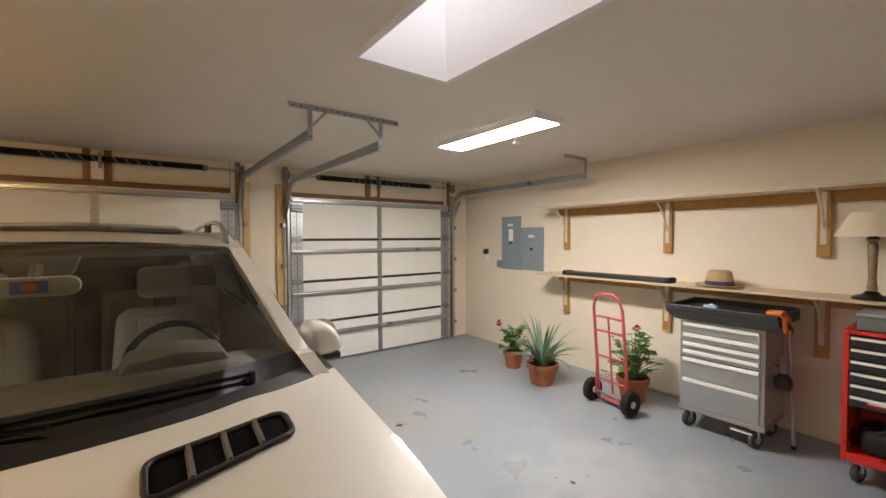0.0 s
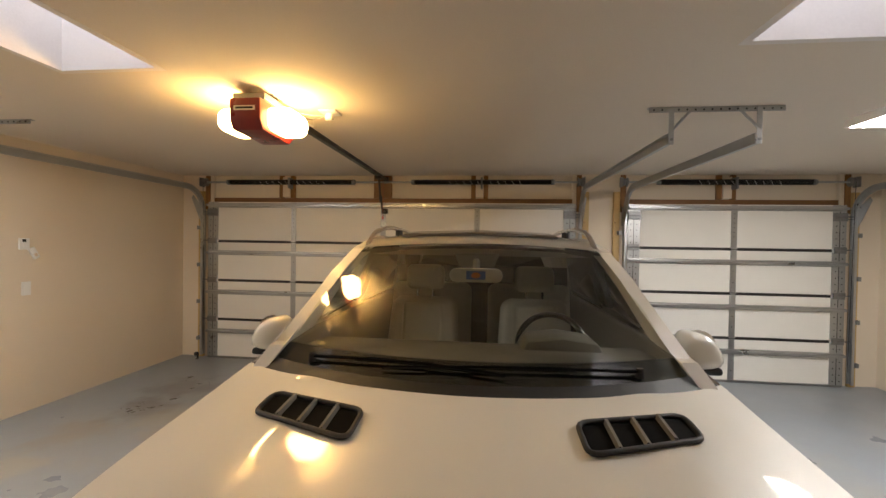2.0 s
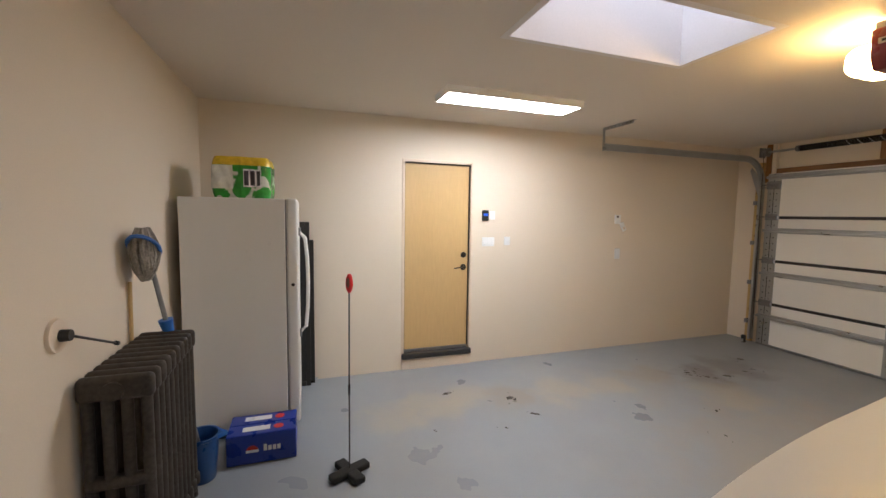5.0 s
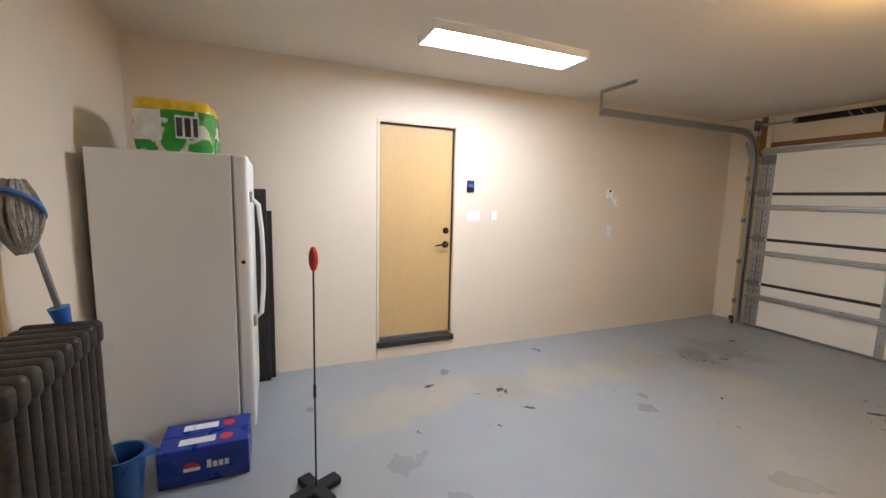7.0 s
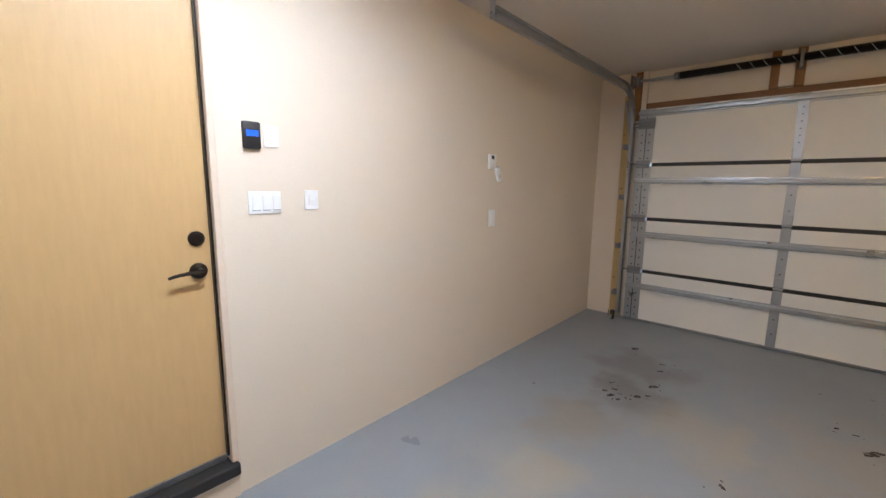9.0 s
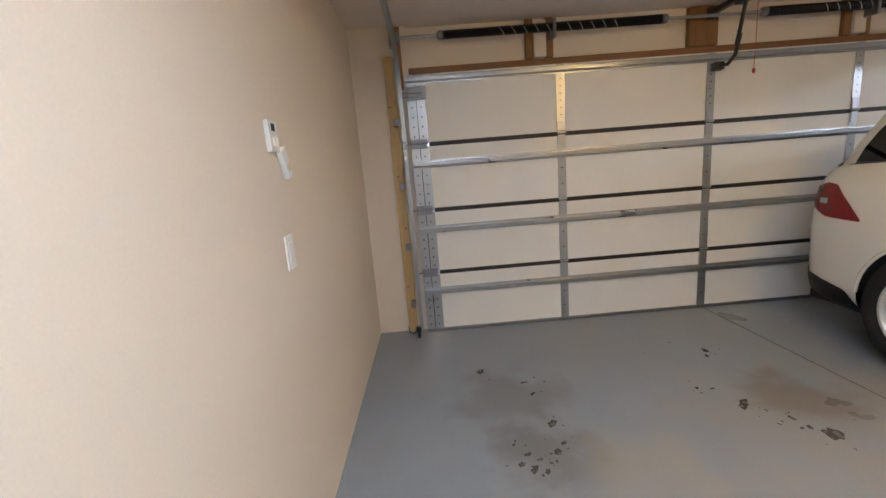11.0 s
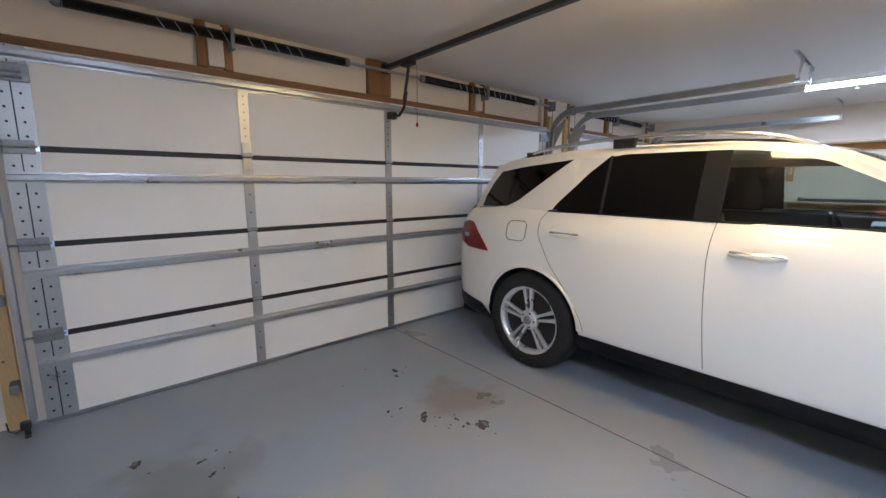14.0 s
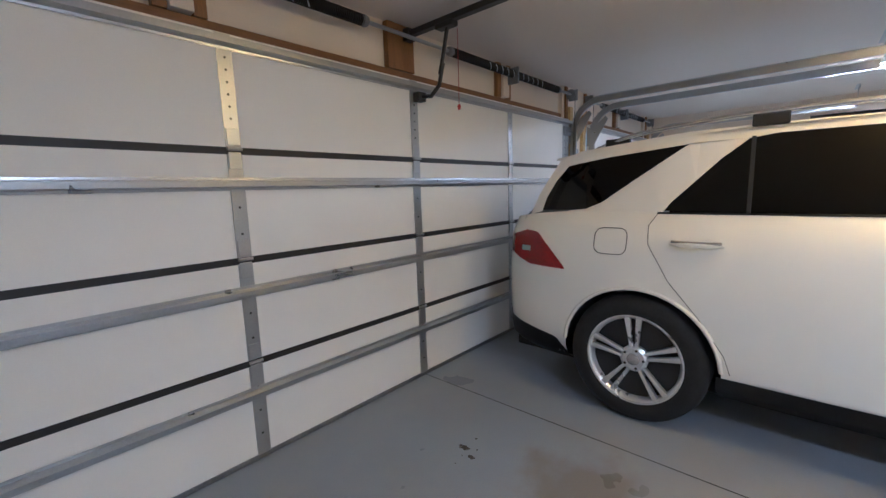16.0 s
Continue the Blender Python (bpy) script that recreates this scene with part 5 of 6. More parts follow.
for i in range(121):
    x = -0.1 + 9.1 * i / 120
    edge = 0.62 + 0.07 * noise.noise((x * 1.7, 0, 0)) + 0.03 * noise.noise((x * 7, 3, 0))
    rows.append([b.verts.new((x, edge + d, z + 0.015 * noise.noise((x * 5, d * 6, 1)))) for d, z in ((0, -0.03), (0.02, 0.03), (0.08, 0.07), (0.3, 0.11), (1.2, 0.14), (3, 0.10), (4, -0.05))])
for A, B in zip(rows, rows[1:]):
    for k in range(6):
        b.faces.new((A[k], A[k + 1], B[k + 1], B[k]))
tagged(part("snow_bank", b, SNOW, None, "low bank of white snow along pavers", True, 80), category="snow", kind="stuff")


# ---- the car ----
PAINT = mat("white_car_paint", (0.78, 0.75, 0.68), 0.42, vary=0.015, scale=1, fine=400, bump=0.0, rvary=0.02, coat=1.0)
CARBLK = mat("black_car_trim", (0.014, 0.014, 0.015), 0.55, vary=0.15, bump=0.03)
GLOSSB = mat("gloss_black_trim", (0.012, 0.012, 0.012), 0.12, vary=0.05, bump=0)
# almost no gloss, so vent floors read as deep shade; wiper arms use it too
VENTF = mat("vent_black", (0.006, 0.006, 0.006), 0.9, bump=0.0)
VENTF.node_tree.nodes["Principled BSDF"].inputs["Specular IOR Level"].default_value = 0.08
CHROME = mat("satin_chrome", (0.72, 0.72, 0.73), 0.22, 1.0, vary=0.03, bump=0)
ALLOY = mat("silver_alloy", (0.72, 0.72, 0.73), 0.32, 0.7, vary=0.06, bump=0.0)
TAILR = mat("red_tail_lamp", (0.42, 0.012, 0.016), 0.10, vary=0.2, scale=40, bump=0.02, coat=1)
SEATM = mat("grey_beige_leather", (0.66, 0.62, 0.52), 0.5, vary=0.06, bump=0.12)
DASHM = mat("dark_dash_plastic", (0.14, 0.13, 0.11), 0.6, vary=0.1, bump=0.1)
LINER = mat("grey_headliner", (0.34, 0.31, 0.27), 0.9, vary=0.05, bump=0.1)
WSG = glass("clear_windscreen", (0.93, 0.94, 0.84), 0.06, ior=1.75)
DRG = glass("lightly_tinted_glass", (0.80, 0.86, 0.80), 0.35)
PRIV = glass("dark_privacy_glass", (0.6, 0.62, 0.6), 0.965)

XC, YN = 4.15, -5.20
car = thing("car", "white sport utility car parked with dark rear windows", "car", (XC, YN + 2.4, 0))


def ip(u, *pairs):
    return float(np.interp(u, [p[0] for p in pairs], [p[1] for p in pairs]))


def smooth_ip(u, *pairs):
    return sum(ip(u + d, *pairs) for d in (-0.08, -0.04, 0, 0.04, 0.08)) / 5


def plan(u):
    return smooth_ip(u, (-0.1, 0.58), (0, 0.66), (0.08, 0.74), (0.22, 0.815), (0.5, 0.88), (0.9, 0.925), (1.5, 0.952), (3.0, 0.963), (4.0, 0.958), (4.3, 0.945), (4.48, 0.915), (4.62, 0.85), (4.73, 0.74), (4.8, 0.58), (4.9, 0.3))


def top(u):
    return smooth_ip(u, (-0.1, 0.74), (0, 0.80), (0.1, 0.89), (0.3, 0.965), (0.7, 1.04), (1.2, 1.09), (1.5, 1.125), (1.75, 1.19), (2.0, 1.215), (4.25, 1.22), (4.5, 1.20), (4.8, 1.15), (4.9, 1.1))


def bulge(k, u):
    c = ip(u, (0, 0.5), (1.45, 0.55), (1.9, 1.0), (4.8, 1.0))
    return ip(k, (0, -0.12), (0.05, -0.045), (0.14, -0.02), (0.3, -0.008), (0.45, -0.002), (0.60, 0.0), (0.70, -0.010), (0.80, -0.018), (0.87, -0.036), (0.93, -0.066), (1.0, -0.125 * c - 0.0))


def side(u, z):
    return plan(u) + bulge((z - 0.25) / (top(u) - 0.25), u)


def glasshouse(u, z):
    """Half width of the cabin above the belt."""
    return ip(z, (1.10, 0.90), (1.22, 0.836), (1.60, 0.706), (1.66, 0.66), (1.72, 0.6)) - ip(u, (1.4, 0.045), (1.8, 0.045), (2.2, 0.03), (2.6, 0), (3.7, 0), (4.1, 0.03), (4.5, 0.11))


AX = (0.845, 3.76)                       # front and rear axle
RA = 0.425                               # wheel arch radius
us = [round(0.04 * i, 3) for i in range(2, 121)]
ks = [0, 0.05, 0.1, 0.17, 0.24, 0.31, 0.38, 0.45, 0.52, 0.58, 0.64, 0.70, 0.76, 0.81, 0.86, 0.90, 0.94, 0.97, 1.0]
bm = bmesh.new()
for s in (-1, 1):
    grid = {}
    for i, u in enumerate(us):
        T = top(u)
        for j, k in enumerate(ks):
            z = 0.25 + k * (T - 0.25)
            uu, dead = u, False
            for a in AX:
                du, dz = u - a, z - 0.37
                r = math.hypot(du, dz)
                if r < RA:
                    if r < RA - 0.055:
                        dead = True
                    f = RA / max(r, 1e-3)
                    uu, z = a + du * f, max(0.25, 0.37 + dz * f)
            grid[i, j] = (bm.verts.new((XC + s * side(uu, z), YN + uu, z)), dead)
    for i in range(len(us) - 1):
        for j in range(len(ks) - 1):
            q = [grid[i, j], grid[i + 1, j], grid[i + 1, j + 1], grid[i, j + 1]]
            if not any(d for _, d in q):
                vs = [v for v, _ in q]
                try:
                    bm.faces.new(vs if s > 0 else vs[::-1])
                except ValueError:
                    pass
    if s < 0:
        rings = [[grid[0, j][0] for j in range(len(ks))], [grid[len(us) - 1, j][0] for j in range(len(ks))]]
    else:
        for e, i in enumerate((0, len(us) - 1)):
            for j in range(len(ks) - 1):
                bm.faces.new((rings[e][j], grid[i, j][0], grid[i, j + 1][0], rings[e][j + 1]))
bmesh.ops.remove_doubles(bm, verts=bm.verts, dist=0.0005)
part("body", bm, PAINT, car, "white painted steel body", True, 40)


def hood_z(u, s):
    c = smooth_ip(u, (-0.1, 0.78), (0, 0.84), (0.1, 0.93), (0.3, 1.01), (0.7, 1.083), (1.0, 1.122), (1.2, 1.142), (1.4, 1.152), (1.6, 1.155))
    e = top(u)
    z = e + (c - e) * (1 - abs(s) ** 2.4)
    z += 0.007 * math.exp(-((abs(s) - 0.62) / 0.09) ** 2) * ip(u, (0.1, 0), (0.5, 1), (1.6, 1))   # power line each side
    return z


def hood_at(x, u):
    """Height of the bonnet at x metres from the middle."""
    return hood_z(u, x / side(u, top(u)))


def cowl(s):
    return 1.205 + 0.28 * s * s


bm = bmesh.new()
ns, nu = 48, 44
rows = []
for i in range(nu + 1):
    row = []
    for j in range(ns + 1):
        s = -1 + 2 * j / ns
        u = 0.08 + (cowl(s) - 0.08) * i / nu
        row.append(bm.verts.new((XC + s * side(u, top(u)), YN + u, hood_z(u, s))))
    rows.append(row)
for A, B in zip(rows, rows[1:]):
    for j in range(ns):
        bm.faces.new((A[j], A[j + 1], B[j + 1], B[j]))
part("bonnet", bm, PAINT, car, "white bonnet with raised power lines", True, 60)

# bonnet vents
for s in (-1, 1):
    pts = []
    cs = [(0.293, 0.938), (0.293, 1.078), (0.612, 1.178), (0.609, 1.058)]
    n = len(cs)
    for i in range(n):
        p, a, b_ = Vector(cs[i]), Vector(cs[i - 1]), Vector(cs[(i + 1) % n])
        d0, d1 = (a - p).normalized() * 0.035, (b_ - p).normalized() * 0.035
        for t in np.linspace(0, 1, 5):
            q = p + d0 * (1 - t) ** 2 + d1 * t ** 2
            pts.append((q.x, q.y))

    def on(p, dz):
        return (XC + s * p[0], YN + p[1], hood_at(p[0], p[1]) + dz)

    mid = Vector((sum(p[0] for p in pts) / len(pts), sum(p[1] for p in pts) / len(pts)))
    v = part("hood_vent", tube([on(p, 0.009) for p in pts], 0.0075, 8, closed=True), CARBLK, car, "black bonnet vent with four openings", True, 60)
    # near-black sheet on the bonnet; its colour stands for the deep openings' shade
    b = bmesh.new()
    outer = [b.verts.new(on(p, 0.0045)) for p in pts]
    last = outer
    for f in (0.75, 0.5, 0.25, 0.02):
        inner = [b.verts.new(on((mid.x + (p[0] - mid.x) * f, mid.y + (p[1] - mid.y) * f), 0.0045)) for p in pts]
        for i in range(len(pts)):
            b.faces.new((last[i], last[(i + 1) % len(pts)], inner[(i + 1) % len(pts)], inner[i]))
        last = inner
    b.faces.new(last)
    part("vent_shade", b, VENTF, v, "black sheet standing for shade inside the vent")
    for f in (0.26, 0.5, 0.74):
        lo, hi = Vector(cs[0]).lerp(Vector(cs[3]), f), Vector(cs[1]).lerp(Vector(cs[2]), f)
        b = bmesh.new()
        ring = []
        for t in np.linspace(0.03, 0.97, 7):
            p = lo.lerp(hi, t)
            w = 0.008
            ring.append([b.verts.new(on((p.x + q, p.y), h)) for q, h in ((-w, 0.004), (-w * 0.5, 0.017), (w * 0.5, 0.017), (w, 0.004))])
        for A, B in zip(ring, ring[1:]):
            for k in range(4):
                b.faces.new((A[k], A[(k + 1) % 4], B[(k + 1) % 4], B[k]))
        part("slat", b, DASHM, v, "grey vent slat", True)

# windscreen, from cowl to roof edge
def screen(s, t, lift=0.0):
    hw = 0.828 + (0.668 - 0.828) * t
    u = cowl(s) + 0.02 + (2.12 - cowl(s)) * t
    z = 1.140 - 0.012 * s * s + (1.605 - 0.033 * s * s - 1.140 + 0.012 * s * s) * t + 0.035 * math.sin(math.pi * t) + lift
    return (XC + s * hw, YN + u, z)


bm = bmesh.new()
rows = [[bm.verts.new(screen(-1 + j / 12, i / 14)) for j in range(25)] for i in range(15)]
for A, B in zip(rows, rows[1:]):
    for j in range(24):
        bm.faces.new((A[j], A[j + 1], B[j + 1], B[j]))
ws = part("windscreen", bm, WSG, car, "clear curved windscreen", True, 80)
ws.visible_shadow = False
# black printed border and cowl
bm = bmesh.new()
def strip(bm, f, n=24):
    A = [bm.verts.new(f(i / n)[0]) for i in range(n + 1)]
    B = [bm.verts.new(f(i / n)[1]) for i in range(n + 1)]
    for i in range(n):
        bm.faces.new((A[i], A[i + 1], B[i + 1], B[i]))


strip(bm, lambda q: (screen(-1 + 2 * q, 0, -0.004), screen(-1 + 2 * q, 0.13, -0.004)))
strip(bm, lambda q: (screen(-1 + 2 * q, 0.955, -0.004), screen(-1 + 2 * q, 1.0, -0.004)))
for s in (-1, 1):
    strip(bm, lambda q: (screen(s, q, -0.004), screen(s * 0.955, q, -0.004)))
part("screen_border", bm, GLOSSB, car, "black printed glass border")
bm = bmesh.new()
strip(bm, lambda q: ((XC + (-1 + 2 * q) * 0.90, YN + cowl(-1 + 2 * q) - 0.015, hood_z(cowl(-1 + 2 * q), -1 + 2 * q) - 0.018), screen(-1 + 2 * q, 0.03, 0.003)))
part("cowl_panel", bm, CARBLK, car, "black plastic cowl")
for s, x0, x1 in ((-1, 0.62, -0.12), (1, 0.60, -0.32)):
    pts = []
    for i in range(9):
        f = i / 8
        x = s * (x0 + (x1 - x0) * f)
        q = x / 0.86
        p = Vector(screen(q, 0.05 + 0.03 * math.sin(f * 3.1), 0.022))
        pts.append(p)
    w = part("wiper", tube(pts, [0.006] * 4 + [0.004] * 5, 6), VENTF, car, "black wiper arm and blade")
    part("pivot", cyl(pts[0] + Vector((0, 0, -0.02)), pts[0] + Vector((0, 0, 0.012)), 0.015, 0.012), RUBBER, w)
    part("blade", tube([p + Vector((0, 0.02, -0.008)) for p in pts[2:]], 0.006, 5), RUBBER, w)

# roof
def roof_c(u):
    return smooth_ip(u, (2.0, 1.595), (2.14, 1.607), (2.4, 1.67), (2.9, 1.705), (3.4, 1.70), (3.9, 1.668), (4.2, 1.625), (4.4, 1.585))


def roof_w(u):
    return smooth_ip(u, (2.0, 0.645), (2.14, 0.66), (2.6, 0.69), (3.3, 0.70), (3.9, 0.675), (4.2, 0.635), (4.4, 0.56))


bm = bmesh.new()
rows = []
for i in range(37):
    row = []
    for j in range(25):
        s = -1 + j / 12
        u = 2.145 + (4.33 - 0.10 * s * s - 2.145) * i / 36
        row.append(bm.verts.new((XC + s * roof_w(u), YN + u, roof_c(u) - ip(u, (2.14, 0.034), (2.9, 0.055)) * abs(s) ** 2.2)))
    rows.append(row)
for A, B in zip(rows, rows[1:]):
    for j in range(24):
        bm.faces.new((A[j], A[j + 1], B[j + 1], B[j]))
bmesh.ops.solidify(bm, geom=bm.faces, thickness=0.02)
part("roof", bm, PAINT, car, "white roof panel", True, 50)
bm = bmesh.new()
strip(bm, lambda q: ((XC - 0.46, YN + 2.34 + q * 0.75, roof_c(2.34 + q * 0.75) + 0.004 - 0.055 * 0.66 ** 2.2 + 0.012), (XC, YN + 2.34 + q * 0.75, roof_c(2.34 + q * 0.75) + 0.008)))
strip(bm, lambda q: ((XC, YN + 2.34 + q * 0.75, roof_c(2.34 + q * 0.75) + 0.008), (XC + 0.46, YN + 2.34 + q * 0.75, roof_c(2.34 + q * 0.75) + 0.004 - 0.055 * 0.66 ** 2.2 + 0.012)))
part("sunroof", bm, GLOSSB, car, "dark glass sunroof")
bm = bmesh.new()
strip(bm, lambda q: (tuple(Vector((XC + (2 * q - 1) * 0.6, YN + 2.2, 1.545))), (XC + (2 * q - 1) * 0.62, YN + 4.1, 1.56)))
part("headliner", bm, LINER, car, "grey cloth headliner")
for s in (-1, 1):
    pts = []
    for i in range(25):
        f = i / 24
        u = 2.22 + 1.98 * f
        rise = 0.062 * (1 - abs(2 * f - 1) ** 5)
        pts.append((XC + s * (roof_w(u) - 0.035), YN + u, roof_c(u) - 0.045 + rise))
    r = part("roof_rail", tube(pts, 0.015, 8), CHROME, car, "satin silver roof rail", True, 60)
    for f in (0.52, 0.9):
        u = 2.22 + 1.98 * f
        part("rail_foot", box(XC + s * (roof_w(u) - 0.035) - 0.014, XC + s * (roof_w(u) - 0.035) + 0.014, YN + u - 0.09, YN + u + 0.06, roof_c(u) - 0.05, roof_c(u) + 0.012, 0.006), CARBLK, r, "black rail foot")

# side glass and pillars, given as outlines of length and height
def outline(name, poly, material, lift, label="", thick=0.004, fine=0.07, fn=None, mats=None):
    """A panel on the cabin side; long edges are split so that it follows the curve."""
    fn = fn or glasshouse
    out = []
    for a, b_ in zip(poly, poly[1:] + poly[:1]):
        n = max(1, int(math.dist(a, b_) / fine))
        out += [(a[0] + (b_[0] - a[0]) * k / n, a[1] + (b_[1] - a[1]) * k / n) for k in range(n)]
    made = []
    for s in (-1, 1):
        b = bmesh.new()
        vs = [b.verts.new((XC + s * (fn(u, z) + lift), YN + u, z)) for u, z in out]
        f = b.faces.new(vs)
        bmesh.ops.triangulate(b, faces=[f], quad_method="BEAUTY", ngon_method="BEAUTY")
        if thick:
            bmesh.ops.recalc_face_normals(b, faces=b.faces)
            r = bmesh.ops.extrude_face_region(b, geom=b.faces[:])
            for v in r["geom"]:
                if isinstance(v, bmesh.types.BMVert):
                    v.co.x -= s * thick
        made.append(part(name, b, material, car, label))
    return made


F_WIN = [(1.74, 1.222), (2.60, 1.224), (2.61, 1.60), (2.42, 1.585), (2.2, 1.525), (1.98, 1.41)]
R_WIN = [(2.73, 1.224), (3.67, 1.228), (3.63, 1.275), (3.42, 1.50), (3.31, 1.592), (3.2, 1.607), (2.73, 1.605)]
Q_WIN = [(4.02, 1.275), (4.12, 1.234), (4.24, 1.224), (4.45, 1.222), (4.43, 1.31), (4.37, 1.42), (4.29, 1.515), (4.0, 1.552), (3.58, 1.588), (3.60, 1.574), (3.84, 1.405)]
for o in outline("door_window", F_WIN, DRG, 0.0, "lightly tinted door window", 0):
    o.visible_shadow = False
outline("rear_door_window", R_WIN, PRIV, 0.0, "dark tinted door window")
outline("quarter_window", Q_WIN, PRIV, 0.003, "dark tinted quarter window")
outline("window_backing", [(2.73, 1.20), (3.66, 1.20), (3.30, 1.60), (2.73, 1.6)], GLOSSB, -0.03, "", 0.004)
outline("window_backing", [(4.08, 1.235), (4.44, 1.22), (4.28, 1.51), (3.66, 1.555)], GLOSSB, -0.02, "", 0.004)
outline("b_pillar", [(2.60, 1.218), (2.73, 1.218), (2.73, 1.61), (2.61, 1.605)], GLOSSB, 0.004, "gloss black pillar cover", 0.02)
outline("window_divider", [(3.275, 1.224), (3.292, 1.224), (3.302, 1.603), (3.285, 1.603)], CARBLK, 0.008, "", 0.012)
outline("a_pillar", [(1.44, 1.12), (1.50, 1.195), (1.74, 1.222), (1.98, 1.41), (2.2, 1.525), (2.42, 1.588), (2.62, 1.606), (2.62, 1.655), (2.4, 1.632), (2.14, 1.575), (1.9, 1.46), (1.62, 1.26)], PAINT, 0.004, "white windscreen pillar", 0.06)
outline("cant_rail", [(2.62, 1.606), (3.2, 1.609), (3.31, 1.594), (3.6, 1.592), (3.6, 1.66), (3.2, 1.665), (2.62, 1.655)], PAINT, 0.004, "white roof side rail", 0.05)
outline("c_pillar", [(3.60, 1.66), (3.31, 1.594), (3.42, 1.50), (3.63, 1.275), (3.67, 1.214), (4.24, 1.214), (4.24, 1.224), (4.12, 1.234), (4.02, 1.275), (3.84, 1.405), (3.60, 1.574), (3.58, 1.588), (4.0, 1.552), (4.29, 1.515), (4.37, 1.42), (4.43, 1.31), (4.45, 1.222), (4.45, 1.214), (4.54, 1.19), (4.50, 1.33), (4.37, 1.55), (4.22, 1.605)], PAINT, 0.002, "white rear pillar", 0.03)
outline("belt_trim", [(1.72, 1.208), (3.69, 1.212), (3.69, 1.222), (1.72, 1.221)], GLOSSB, 0.008, "thin dark belt trim", 0.008)

# tailgate with glass and spoiler
bm = bmesh.new()
rows = []
for z in (0.52, 0.7, 0.9, 1.08, 1.19):
    rows.append([bm.verts.new((XC + s * 0.78, YN + ip(z, (0.5, 4.83), (0.9, 4.80), (1.2, 4.69)) - 0.14 * abs(s) ** 2.4, z)) for s in np.linspace(-1, 1, 17)])
for A, B in zip(rows, rows[1:]):
    for j in range(16):
        bm.faces.new((A[j], A[j + 1], B[j + 1], B[j]))
part("tailgate", bm, PAINT, car, "white tailgate", True)
bm = bmesh.new()
rows = []
for z in (1.185, 1.3, 1.42, 1.56):
    rows.append([bm.verts.new((XC + s * ip(z, (1.18, 0.78), (1.56, 0.58)), YN + ip(z, (1.18, 4.69), (1.56, 4.34)) - 0.13 * abs(s) ** 2.4, z)) for s in np.linspace(-1, 1, 17)])
for A, B in zip(rows, rows[1:]):
    for j in range(16):
        bm.faces.new((A[j], A[j + 1], B[j + 1], B[j]))
part("rear_window", bm, PRIV, car, "dark rear window", True)
part("spoiler", prism([(4.20, 1.612), (4.43, 1.578), (4.44, 1.563), (4.30, 1.56)], -0.56, 0.56, "x"), PAINT, car, "white roof spoiler").matrix_basis = Matrix.Translation((XC, YN, 0))

# lower trim, lamps, handles, lines
def skin(name, u0, u1, lo, hi, material, lift, label):
    """A patch that lies on the body side between two heights that change along it."""
    n, m = 24, 6
    for s in (-1, 1):
        b = bmesh.new()
        rows = []
        for i in range(n + 1):
            u = u0 + (u1 - u0) * i / n
            a, c = ip(u, *lo), ip(u, *hi)
            rows.append([b.verts.new((XC + s * (side(u, a + (c - a) * j / m) + lift), YN + u, a + (c - a) * j / m)) for j in range(m + 1)])
        for A, B in zip(rows, rows[1:]):
            for j in range(m):
                b.faces.new((A[j], A[j + 1], B[j + 1], B[j]))
        bmesh.ops.solidify(b, geom=b.faces, thickness=0.004)
        part(name, b, material, car, label, True, 50)


skin("sill", 1.26, 3.358, ((0, 0.24),), ((0, 0.385),), CARBLK, 0.008, "black side sill")
skin("bumper_trim", 4.165, 4.79, ((4.1, 0.24),), ((4.165, 0.30), (4.25, 0.40), (4.45, 0.43), (4.8, 0.47)), CARBLK, 0.008, "black lower bumper trim")
skin("tail_lamp", 4.19, 4.66, ((4.19, 0.862), (4.45, 0.868), (4.66, 0.93)), ((4.19, 0.874), (4.30, 0.99), (4.40, 1.085), (4.50, 1.095), (4.66, 1.05)), TAILR, 0.006, "red tail lamp")
skin("reverse_lens", 4.45, 4.53, ((4, 0.955),), ((4, 0.99),), LTST, 0.0085, "pale reversing lens")
